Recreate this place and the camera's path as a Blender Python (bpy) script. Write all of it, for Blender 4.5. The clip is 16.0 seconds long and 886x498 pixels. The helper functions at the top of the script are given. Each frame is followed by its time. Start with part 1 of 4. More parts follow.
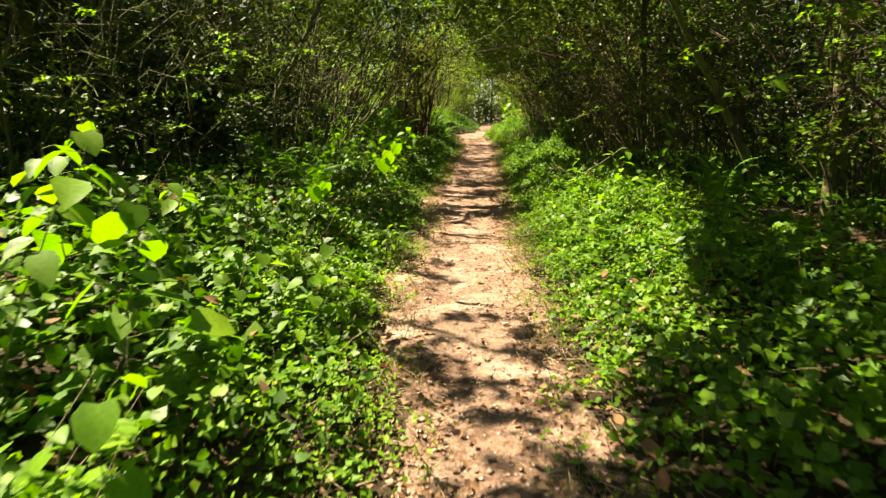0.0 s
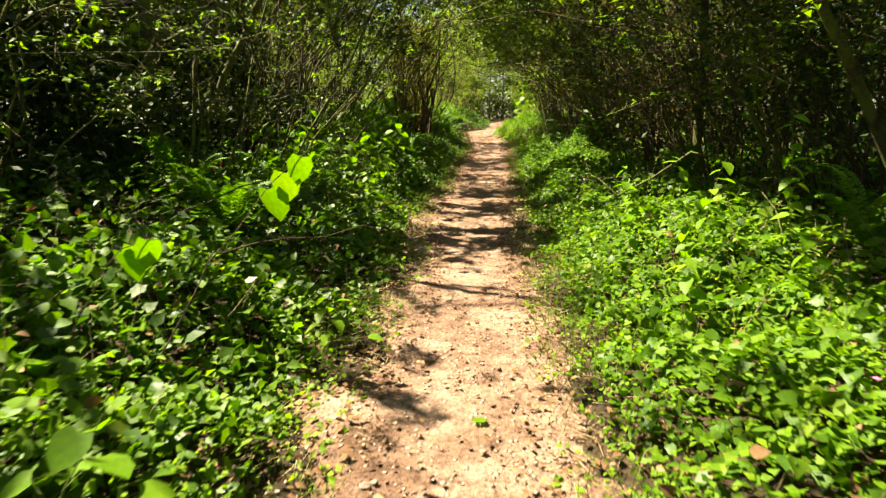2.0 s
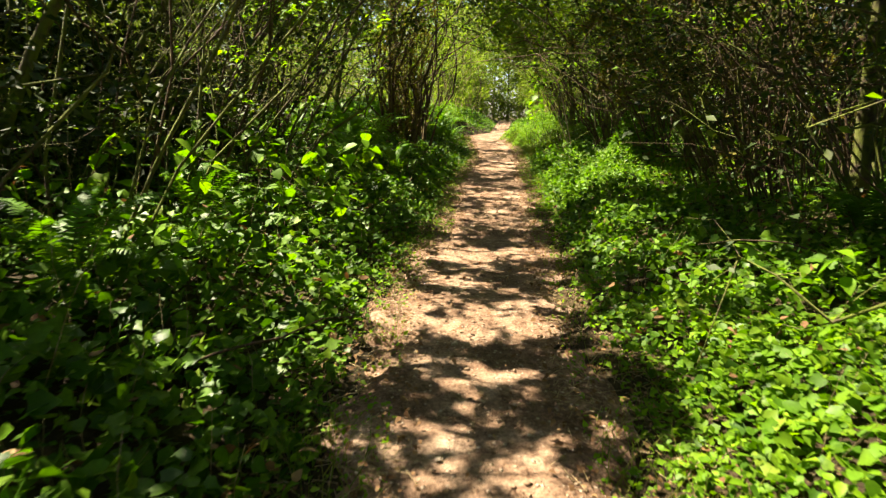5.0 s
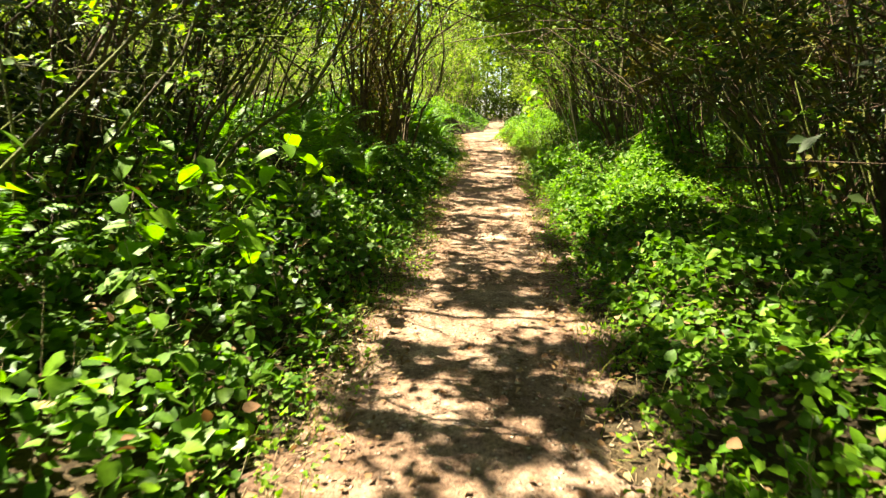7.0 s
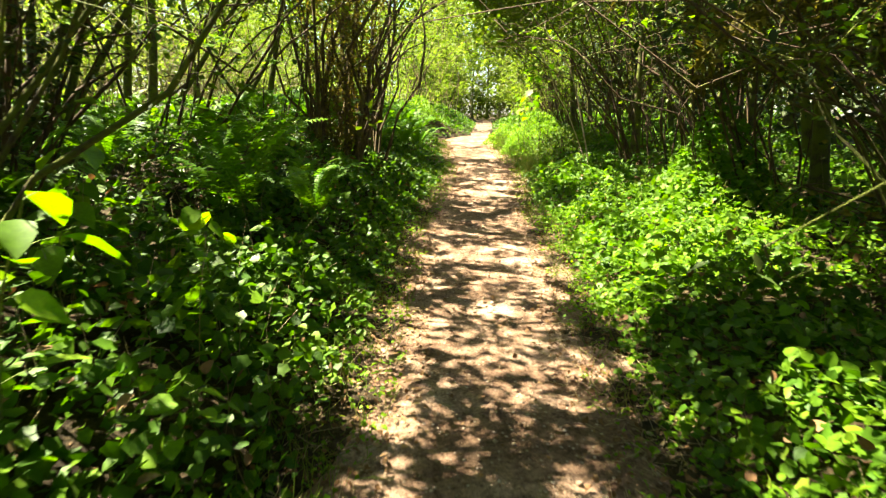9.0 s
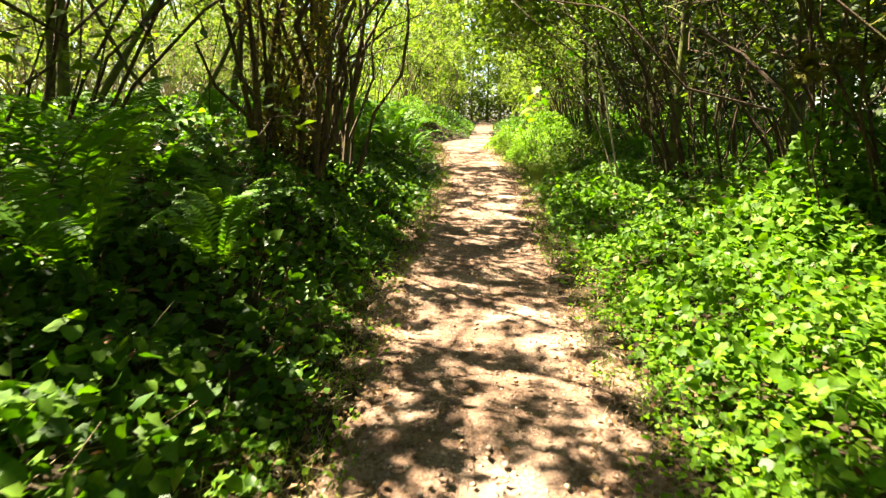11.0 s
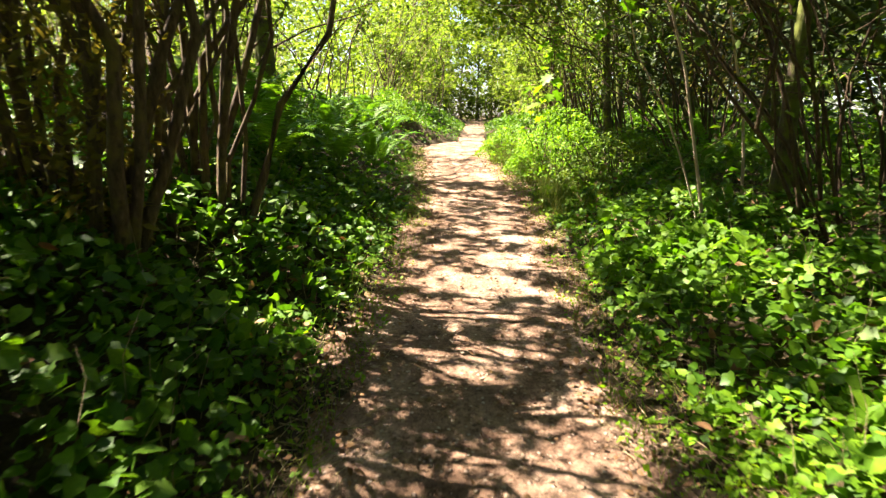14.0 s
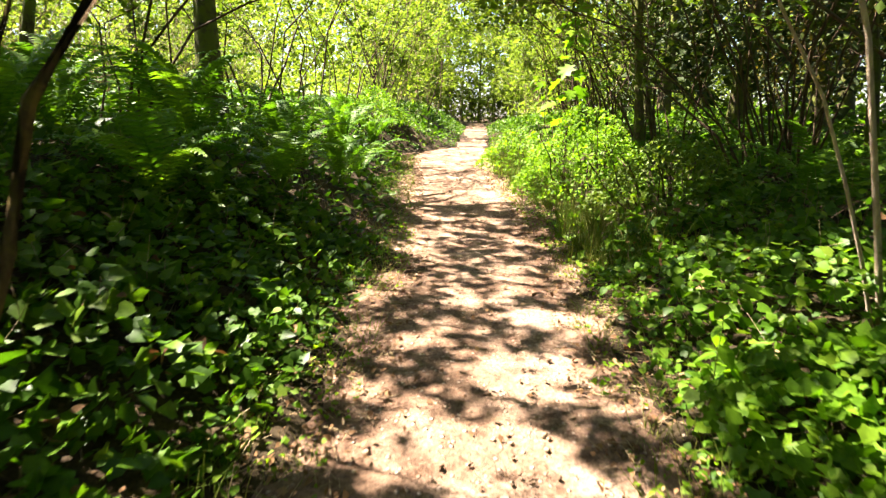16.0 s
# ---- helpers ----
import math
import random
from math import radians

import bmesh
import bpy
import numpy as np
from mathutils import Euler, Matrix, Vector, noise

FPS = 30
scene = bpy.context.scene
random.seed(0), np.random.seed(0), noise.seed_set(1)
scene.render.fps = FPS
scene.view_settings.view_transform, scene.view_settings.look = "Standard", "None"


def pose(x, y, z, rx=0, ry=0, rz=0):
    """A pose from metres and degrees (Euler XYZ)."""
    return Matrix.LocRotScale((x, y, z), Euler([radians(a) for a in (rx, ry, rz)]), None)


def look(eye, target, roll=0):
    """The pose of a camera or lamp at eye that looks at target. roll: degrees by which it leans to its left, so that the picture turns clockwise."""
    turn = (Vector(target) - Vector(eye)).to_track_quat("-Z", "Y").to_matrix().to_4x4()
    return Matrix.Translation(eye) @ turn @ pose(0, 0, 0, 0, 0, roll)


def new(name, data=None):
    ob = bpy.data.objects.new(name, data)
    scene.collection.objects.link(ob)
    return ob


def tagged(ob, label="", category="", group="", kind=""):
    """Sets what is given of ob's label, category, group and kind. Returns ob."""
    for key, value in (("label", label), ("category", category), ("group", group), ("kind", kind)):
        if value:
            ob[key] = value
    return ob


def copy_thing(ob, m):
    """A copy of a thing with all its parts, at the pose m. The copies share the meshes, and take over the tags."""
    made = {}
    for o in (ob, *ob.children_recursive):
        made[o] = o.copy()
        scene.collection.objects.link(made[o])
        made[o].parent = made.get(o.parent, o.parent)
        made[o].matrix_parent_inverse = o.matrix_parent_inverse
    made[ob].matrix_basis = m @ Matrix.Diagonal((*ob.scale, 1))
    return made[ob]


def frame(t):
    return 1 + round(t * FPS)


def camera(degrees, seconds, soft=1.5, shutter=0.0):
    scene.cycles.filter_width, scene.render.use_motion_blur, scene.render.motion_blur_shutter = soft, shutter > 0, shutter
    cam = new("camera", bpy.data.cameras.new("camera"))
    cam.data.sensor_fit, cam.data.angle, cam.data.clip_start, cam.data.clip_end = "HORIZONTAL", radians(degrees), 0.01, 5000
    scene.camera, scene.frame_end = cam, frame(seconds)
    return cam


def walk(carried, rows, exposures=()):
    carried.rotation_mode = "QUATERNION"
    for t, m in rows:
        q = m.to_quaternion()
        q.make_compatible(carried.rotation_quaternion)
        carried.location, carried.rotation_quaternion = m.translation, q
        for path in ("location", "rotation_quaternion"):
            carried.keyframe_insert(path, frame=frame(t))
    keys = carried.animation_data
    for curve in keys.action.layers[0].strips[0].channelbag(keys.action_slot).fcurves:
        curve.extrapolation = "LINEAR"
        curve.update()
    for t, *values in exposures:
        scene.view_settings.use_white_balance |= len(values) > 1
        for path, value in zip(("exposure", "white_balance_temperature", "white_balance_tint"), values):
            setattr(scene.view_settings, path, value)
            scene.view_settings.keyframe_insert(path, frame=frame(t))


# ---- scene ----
# A narrow dirt trail through a spring wood: camera and its walk
cam = camera(75.1, 16.0, soft=1.35, shutter=0.35)
METRES, EYE, TILT, LEAN, TURN = 22.0, 1.6, -12.5, 0.0, 0.0
ROWS = [
    (0.0, 0.0, 0.0, 0.0, -0.0, 0.0, -0.0),
    (0.5, 0.0007, 0.034, 0.0089, -0.11, -0.17, -0.01),
    (1.0, 0.0052, 0.0659, 0.0186, 0.09, -0.12, 0.07),
    (1.5, 0.0075, 0.0967, 0.0214, 0.58, -0.29, 0.0),
    (2.0, 0.0108, 0.1285, 0.0267, 1.1, -0.29, 0.03),
    (2.5, 0.0128, 0.159, 0.0347, 1.42, -0.2, -0.19),
    (3.0, 0.0124, 0.1931, 0.0429, 1.51, -0.25, -0.1),
    (3.5, 0.0137, 0.2241, 0.0528, 1.76, -0.08, -0.12),
    (4.0, 0.0131, 0.2547, 0.0588, 1.66, -0.25, -0.15),
    (6.5, 0.0171, 0.401, 0.0914, 0.71, -0.39, -0.49),
    (7.0, 0.019, 0.4323, 0.0962, 0.51, -0.5, -0.46),
    (7.5, 0.0207, 0.462, 0.1027, 0.15, -0.48, -0.52),
    (8.0, 0.0213, 0.4935, 0.1126, -0.57, -0.31, -0.39),
    (8.5, 0.0227, 0.5222, 0.1224, -0.84, -0.33, -0.41),
    (9.0, 0.0212, 0.554, 0.1285, -1.0, -0.55, -0.48),
    (11.5, 0.0334, 0.7004, 0.1589, -1.05, -0.33, -0.36),
    (12.0, 0.036, 0.7303, 0.1643, -1.25, -0.52, -0.28),
    (12.5, 0.0371, 0.7605, 0.1687, -1.66, -0.62, -0.34),
    (13.0, 0.039, 0.7926, 0.1766, -1.99, -0.41, -0.26),
    (13.5, 0.0414, 0.8206, 0.1863, -2.1, -0.26, -0.34),
    (14.0, 0.0425, 0.8512, 0.1917, -2.08, -0.45, -0.38),
    (14.5, 0.046, 0.8818, 0.1976, -2.0, -0.66, -0.3),
    (15.0, 0.0481, 0.9116, 0.2018, -2.02, -0.76, -0.34),
    (15.5, 0.0513, 0.9424, 0.2097, -1.93, -0.5, -0.21),
    (16.0, 0.0553, 0.9703, 0.2195, -1.81, -0.32, -0.24),
]
EXPOSURES = [(0.0, 2.4, 7100, 16), (3.0, 2.5, 7100, 16), (4.2, 2.5, 7100, 16), (6.3, 2.9, 6900, 10), (9.0, 3.35, 6900, 10), (12.5, 3.15, 6600, 20), (16.0, 3.2, 6450, 24)]
walk(cam, [(t, pose(0, 0, EYE, TILT, LEAN, TURN) @ pose(METRES * x, METRES * y, METRES * z, 90 + pitch, roll, yaw)) for t, x, y, z, yaw, pitch, roll in ROWS], EXPOSURES)

# ---- sky and sun: from the walker's left, a little ahead ----
SUN = Vector((-0.50, 0.27, 0.82)).normalized()
world = bpy.data.worlds.new("world")
scene.world = world
world.use_nodes = True
wt = world.node_tree
sky = wt.nodes.new("ShaderNodeTexSky")
sky.sky_type = "NISHITA"
sky.sun_disc = False
sky.sun_elevation = math.asin(SUN.z)
sky.sun_rotation = math.atan2(SUN.x, SUN.y)
wt.nodes["Background"].inputs["Strength"].default_value = 0.036
wt.links.new(sky.outputs[0], wt.nodes["Background"].inputs["Color"])
lamp = bpy.data.lights.new("sun", "SUN")
lamp.energy, lamp.angle, lamp.color = 5.0, radians(0.55), (1.0, 0.92, 0.74)
sun = new("sun", lamp)
sun.matrix_world = look(SUN * 60, (0, 0, 0))


# ---- materials ----
def material(name):
    m = bpy.data.materials.new(name)
    m.use_nodes = True
    return m, m.node_tree.nodes, m.node_tree.links, m.node_tree.nodes["Principled BSDF"]


def noise_node(n, l, scale, detail=4.0, rough=0.6, coords=None):
    t = n.new("ShaderNodeTexNoise")
    t.inputs["Scale"].default_value, t.inputs["Detail"].default_value, t.inputs["Roughness"].default_value = scale, detail, rough
    if coords:
        l.new(coords, t.inputs["Vector"])
    return t


def ramp_node(n, l, fac, stops):
    r = n.new("ShaderNodeValToRGB")
    e = r.color_ramp.elements
    while len(e) < len(stops):
        e.new(0.5)
    for i, (p, c) in enumerate(stops):
        e[i].position, e[i].color = p, (*c, 1)
    l.new(fac, r.inputs[0])
    return r


def leaf_material(name, stops, rough=0.42, through_light=0.35, through_tint=(1.15, 1.35, 0.25), single=False, patch=0.5):
    """Leaf blades: colour varies leaf by leaf and over patches; part of the light passes through the blade."""
    m, n, l, b = material(name)
    if single:
        rnd = n.new("ShaderNodeObjectInfo").outputs["Random"]
    else:
        rnd = n.new("ShaderNodeNewGeometry").outputs["Random Per Island"]
    pos = n.new("ShaderNodeNewGeometry").outputs["Position"]
    big = noise_node(n, l, 1.3, 2.0, 0.5, pos)
    fine = noise_node(n, l, 55.0, 3.0, 0.6, pos)
    add = n.new("ShaderNodeMath")
    add.operation = "MULTIPLY_ADD"
    l.new(big.outputs["Fac"], add.inputs[0])
    add.inputs[1].default_value = patch
    l.new(rnd, add.inputs[2])
    sc = n.new("ShaderNodeMath")
    sc.operation = "MULTIPLY"
    l.new(add.outputs[0], sc.inputs[0])
    sc.inputs[1].default_value = 1.0 / (1.0 + patch)
    r = ramp_node(n, l, sc.outputs[0], stops)
    mix = n.new("ShaderNodeMix")
    mix.data_type, mix.blend_type = "RGBA", "MULTIPLY"
    mix.inputs["Factor"].default_value = 0.55
    l.new(r.outputs[0], mix.inputs["A"])
    fr = ramp_node(n, l, fine.outputs["Fac"], [(0.3, (0.55, 0.6, 0.5)), (0.7, (1.15, 1.15, 1.05))])
    l.new(fr.outputs[0], mix.inputs["B"])
    l.new(mix.outputs["Result"], b.inputs["Base Color"])
    b.inputs["Roughness"].default_value = rough
    b.inputs["Specular IOR Level"].default_value = 0.2
    tr = n.new("ShaderNodeBsdfTranslucent")
    tint = n.new("ShaderNodeMix")
    tint.data_type, tint.blend_type = "RGBA", "MULTIPLY"
    tint.inputs["Factor"].default_value = 1.0
    l.new(mix.outputs["Result"], tint.inputs["A"])
    tint.inputs["B"].default_value = (*through_tint, 1)
    l.new(tint.outputs["Result"], tr.inputs["Color"])
    ms = n.new("ShaderNodeMixShader")
    ms.inputs[0].default_value = through_light
    l.new(b.outputs[0], ms.inputs[1])
    l.new(tr.outputs[0], ms.inputs[2])
    l.new(ms.outputs[0], n["Material Output"].inputs["Surface"])
    return m


def bump(n, l, b, height, strength, distance):
    bp = n.new("ShaderNodeBump")
    bp.inputs["Strength"].default_value, bp.inputs["Distance"].default_value = strength, distance
    l.new(height, bp.inputs["Height"])
    l.new(bp.outputs[0], b.inputs["Normal"])


def bark_material(name, stops, moss, moss_colour=(0.10, 0.12, 0.02)):
    m, n, l, b = material(name)
    pos = n.new("ShaderNodeNewGeometry").outputs["Position"]
    mp = n.new("ShaderNodeMapping")
    mp.inputs["Scale"].default_value = (1, 1, 0.22)
    l.new(pos, mp.inputs["Vector"])
    grain = noise_node(n, l, 38.0, 6.0, 0.7, mp.outputs[0])
    r = ramp_node(n, l, grain.outputs["Fac"], stops)
    spots = noise_node(n, l, 5.0, 5.0, 0.65, pos)
    mask = ramp_node(n, l, spots.outputs["Fac"], [(max(0.0, 0.62 - moss * 0.5), (0, 0, 0)), (0.72 - moss * 0.4, (1, 1, 1))])
    mix = n.new("ShaderNodeMix")
    mix.data_type = "RGBA"
    l.new(mask.outputs[0], mix.inputs["Factor"])
    l.new(r.outputs[0], mix.inputs["A"])
    mix.inputs["B"].default_value = (*moss_colour, 1)
    l.new(mix.outputs["Result"], b.inputs["Base Color"])
    b.inputs["Roughness"].default_value = 0.9
    b.inputs["Specular IOR Level"].default_value = 0.2
    bump(n, l, b, grain.outputs["Fac"], 0.9, 0.02)
    return m


def dirt_material(name, stops, pebble=True):
    """Packed, pale reddish-brown trail dirt with grit, dark crumbs and worn patches."""
    m, n, l, b = material(name)
    pos = n.new("ShaderNodeNewGeometry").outputs["Position"]
    wide = noise_node(n, l, 1.6, 5.0, 0.6, pos)
    grit = noise_node(n, l, 42.0, 6.0, 0.75, pos)
    r = ramp_node(n, l, wide.outputs["Fac"], stops)
    g = ramp_node(n, l, grit.outputs["Fac"], [(0.32, (0.35, 0.32, 0.30)), (0.50, (0.95, 0.95, 0.95)), (0.68, (1.5, 1.48, 1.45))])
    mix = n.new("ShaderNodeMix")
    mix.data_type, mix.blend_type = "RGBA", "MULTIPLY"
    mix.inputs["Factor"].default_value = 0.9
    l.new(r.outputs[0], mix.inputs["A"])
    l.new(g.outputs[0], mix.inputs["B"])
    crumbs = noise_node(n, l, 9.0, 8.0, 0.8, pos)
    cr = ramp_node(n, l, crumbs.outputs["Fac"], [(0.38, (0.34, 0.27, 0.21)), (0.49, (0.95, 0.95, 0.95)), (0.62, (1.30, 1.29, 1.27))])
    mix2 = n.new("ShaderNodeMix")
    mix2.data_type, mix2.blend_type = "RGBA", "MULTIPLY"
    mix2.inputs["Factor"].default_value = 0.85
    l.new(mix.outputs["Result"], mix2.inputs["A"])
    l.new(cr.outputs[0], mix2.inputs["B"])
    mix = mix2
    v = n.new("ShaderNodeTexVoronoi")
    v.inputs["Scale"].default_value = 26.0
    l.new(pos, v.inputs["Vector"])
    pm = ramp_node(n, l, v.outputs["Distance"], [(0.16, (1, 1, 1)), (0.36, (0, 0, 0))])
    gate = ramp_node(n, l, v.outputs["Color"], [(0.62, (0, 0, 0)), (0.70, (1, 1, 1))])
    gm = n.new("ShaderNodeMath")
    gm.operation = "MULTIPLY"
    l.new(pm.outputs[0], gm.inputs[0])
    l.new(gate.outputs[0], gm.inputs[1])
    peb = n.new("ShaderNodeMix")
    peb.data_type = "RGBA"
    l.new(gm.outputs[0], peb.inputs["Factor"])
    l.new(mix.outputs["Result"], peb.inputs["A"])
    peb.inputs["B"].default_value = (0.50, 0.40, 0.30, 1) if pebble else (0.16, 0.10, 0.05, 1)
    l.new(peb.outputs["Result"], b.inputs["Base Color"])
    b.inputs["Roughness"].default_value = 0.95
    b.inputs["Specular IOR Level"].default_value = 0.15
    hs = n.new("ShaderNodeMath")
    hs.operation = "ADD"
    l.new(grit.outputs["Fac"], hs.inputs[0])
    l.new(gm.outputs[0], hs.inputs[1])
    bump(n, l, b, hs.outputs[0], 1.0, 0.022)
    return m


GREEN_1 = [(0.0, (0.020, 0.056, 0.005)), (0.40, (0.048, 0.120, 0.006)), (0.80, (0.11, 0.205, 0.010)), (1.0, (0.27, 0.30, 0.05))]
GREEN_2 = [(0.0, (0.045, 0.115, 0.005)), (0.6, (0.10, 0.215, 0.008)), (1.0, (0.19, 0.30, 0.014))]
GREEN_3 = [(0.0, (0.085, 0.20, 0.006)), (0.6, (0.155, 0.30, 0.010)), (1.0, (0.24, 0.36, 0.018))]
IVY = leaf_material("ivy_leaf", GREEN_1, 0.46, 0.35)
HERB = leaf_material("herb_leaf", GREEN_2, 0.55, 0.45)
YOUNG = leaf_material("young_leaf", GREEN_3, 0.55, 0.5, (1.3, 1.35, 0.3))
YOUNG_ONE = leaf_material("young_leaf_single", GREEN_3, 0.5, 0.5, (1.1, 1.3, 0.25), True)
IVY_ONE = leaf_material("ivy_leaf_single", GREEN_2, 0.45, 0.35, (1.25, 1.35, 0.35), True)
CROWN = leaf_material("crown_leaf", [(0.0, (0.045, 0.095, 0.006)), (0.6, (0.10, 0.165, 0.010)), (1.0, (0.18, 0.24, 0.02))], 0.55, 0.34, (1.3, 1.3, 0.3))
# paler leaf: sun on the clearing and far woods is put into its colour
SUNNY = leaf_material("sun_lightened_leaf", [(0.0, (0.085, 0.135, 0.014)), (0.6, (0.155, 0.205, 0.026)), (1.0, (0.24, 0.28, 0.06))], 0.55, 0.62, (1.08, 1.25, 0.5))
NEEDLE = leaf_material("conifer_spray", [(0.0, (0.016, 0.030, 0.008)), (0.7, (0.04, 0.065, 0.012)), (1.0, (0.085, 0.10, 0.02))], 0.7, 0.15)
# darker leaf: the shade of the higher canopy is put into its colour
SHADE_DARK = leaf_material("shade_darkened_leaf", [(0.0, (0.012, 0.026, 0.006)), (0.7, (0.035, 0.060, 0.010)), (1.0, (0.085, 0.095, 0.02))], 0.6, 0.12)
FERN = leaf_material("fern_blade", [(0.0, (0.055, 0.15, 0.008)), (0.6, (0.10, 0.23, 0.010)), (1.0, (0.16, 0.29, 0.016))], 0.5, 0.42, (1.25, 1.35, 0.3), True, 0.3)
DEAD = leaf_material("dead_leaf", [(0.0, (0.10, 0.05, 0.022)), (0.6, (0.20, 0.11, 0.05)), (1.0, (0.40, 0.27, 0.14))], 0.8, 0.15, (1.1, 0.8, 0.5))
GRASS = leaf_material("edge_grass_blade", [(0.0, (0.07, 0.14, 0.012)), (0.5, (0.16, 0.21, 0.03)), (1.0, (0.36, 0.30, 0.11))], 0.6, 0.4)
MOSS = leaf_material("moss_tuft", [(0.0, (0.09, 0.085, 0.014)), (0.7, (0.165, 0.145, 0.03)), (1.0, (0.26, 0.22, 0.06))], 0.9, 0.3, (1.2, 1.1, 0.4))
PETAL = leaf_material("pink_petal", [(0.0, (0.55, 0.16, 0.36)), (1.0, (0.68, 0.25, 0.48))], 0.6, 0.4, (1, 0.7, 0.9))
BARK = bark_material("mossy_bark", [(0.3, (0.022, 0.016, 0.011)), (0.6, (0.085, 0.062, 0.042)), (0.8, (0.17, 0.13, 0.09))], 0.45)
TWIG = bark_material("twig_bark", [(0.3, (0.030, 0.019, 0.012)), (0.6, (0.095, 0.062, 0.037)), (0.8, (0.21, 0.15, 0.095))], 0.1)
RAGGED = bark_material("ragged_brown_bark", [(0.3, (0.026, 0.018, 0.010)), (0.6, (0.105, 0.074, 0.044)), (0.8, (0.24, 0.18, 0.11))], 0.22, (0.12, 0.10, 0.03))
PALE = bark_material("pale_sapling_bark", [(0.25, (0.24, 0.17, 0.11)), (0.6, (0.50, 0.40, 0.30)), (0.8, (0.62, 0.53, 0.42))], 0.05)
CANE = bark_material("dry_cane", [(0.25, (0.14, 0.10, 0.05)), (0.6, (0.34, 0.27, 0.15)), (0.8, (0.50, 0.42, 0.26))], 0.05)
STALK = bark_material("green_stalk", [(0.25, (0.09, 0.13, 0.03)), (0.6, (0.17, 0.22, 0.05)), (0.8, (0.26, 0.28, 0.09))], 0.0)
DIRT = dirt_material("trail_dirt", [(0.30, (0.120, 0.070, 0.042)), (0.5, (0.250, 0.160, 0.104)), (0.70, (0.400, 0.285, 0.200))])
SOIL = dirt_material("forest_soil", [(0.30, (0.022, 0.017, 0.008)), (0.5, (0.050, 0.037, 0.018)), (0.72, (0.095, 0.068, 0.034))], False)
STONE = dirt_material("pale_stone", [(0.3, (0.30, 0.24, 0.18)), (0.7, (0.46, 0.39, 0.30))])

# ---- plan of the trail and the banks ----
RNG = np.random.default_rng(7)
TRAIL_Y = [-30, -2, 2.1, 3.8, 5.7, 8.2, 10, 12, 14, 16, 19, 21, 23, 25.7, 28, 30, 32.5, 35, 37.6, 39.4, 46, 60, 80]
TRAIL_C = [0.1, 0.2, 0.23, 0.24, 0.21, 0.42, 0.48, 0.50, 0.68, 0.86, 1.05, 1.18, 1.32, 1.62, 1.80, 1.80, 1.78, 1.75, 1.85, 2.62, 3.25, 4.5, 6.0]
TRAIL_W = [1.0, 1.0, 1.03, 1.34, 1.62, 1.48, 1.64, 1.86, 1.88, 1.78, 2.0, 2.14, 1.92, 1.95, 2.0, 2.1, 2.1, 2.15, 2.3, 1.05, 1.05, 1.3, 1.3]
RISE_Y = [0, 18, 22, 26, 29, 31.5, 34, 38, 46, 60, 76, 90]
RISE_Z = [0, 0, 0.09, 0.24, 0.31, 0.46, 0.60, 0.80, 1.0, 1.15, 1.28, 1.3]


def smooth(a, b, v):
    t = np.clip((v - a) / (b - a), 0, 1)
    return t * t * (3 - 2 * t)


def lattice(x, y, seed):
    """Smooth value noise in 0..1 on a unit lattice."""
    xi, yi = np.floor(x).astype(np.int64), np.floor(y).astype(np.int64)
    fx, fy = x - xi, y - yi
    fx, fy = fx * fx * (3 - 2 * fx), fy * fy * (3 - 2 * fy)

    def h(i, j):
        k = (i * 374761393 + j * 668265263 + seed * 974634777) & 0x7FFFFFFF
        k = ((k ^ (k >> 13)) * 1274126177) & 0x7FFFFFFF
        return ((k ^ (k >> 16)) & 0xFFFF) / 65535.0
    top = h(xi, yi) * (1 - fx) + h(xi + 1, yi) * fx
    bot = h(xi, yi + 1) * (1 - fx) + h(xi + 1, yi + 1) * fx
    return top * (1 - fy) + bot * fy


def cloud(x, y, size, seed=1):
    """Two octaves of noise, spread to an even 0..1."""
    v = 0.62 * lattice(x / size, y / size, seed) + 0.38 * lattice(x / size * 2.3, y / size * 2.3, seed + 5)
    return 1 / (1 + np.exp(-(v - 0.5) * 10.5))


def trail_c(y):
    return np.interp(y, TRAIL_Y, TRAIL_C)


def off_trail(x, y):
    """Distance outside the trail's edge; the second value is -1 on the walker's left and 1 on the right."""
    s = x - trail_c(y)
    wob = 0.40 * (lattice(y * 1.7, s * 0 + np.sign(s), 3) - 0.5) + 0.24 * (lattice(y * 5.1, np.sign(s), 4) - 0.5)
    return np.abs(s) - np.interp(y, TRAIL_Y, TRAIL_W) / 2 + wob, np.sign(s)


def ground_z(x, y):
    x, y = np.asarray(x, float), np.asarray(y, float)
    d, side = off_trail(x, y)
    lift = np.where(side < 0, 0.55 + 0.50 * smooth(16, 21, y), 0.42 + 0.1 * smooth(15, 22, y))
    reach = np.where(side < 0, 2.6, 3.2)
    bank = lift * smooth(-0.1, reach, d) + 0.05 * np.clip(d - reach, 0, 8)
    bumps = (0.16 * (lattice(x * 0.8, y * 0.8, 11) - 0.5) + 0.07 * (lattice(x * 2.6, y * 2.6, 12) - 0.5)) * smooth(0.1, 1.2, d)
    return np.interp(y, RISE_Y, RISE_Z) + bank + bumps


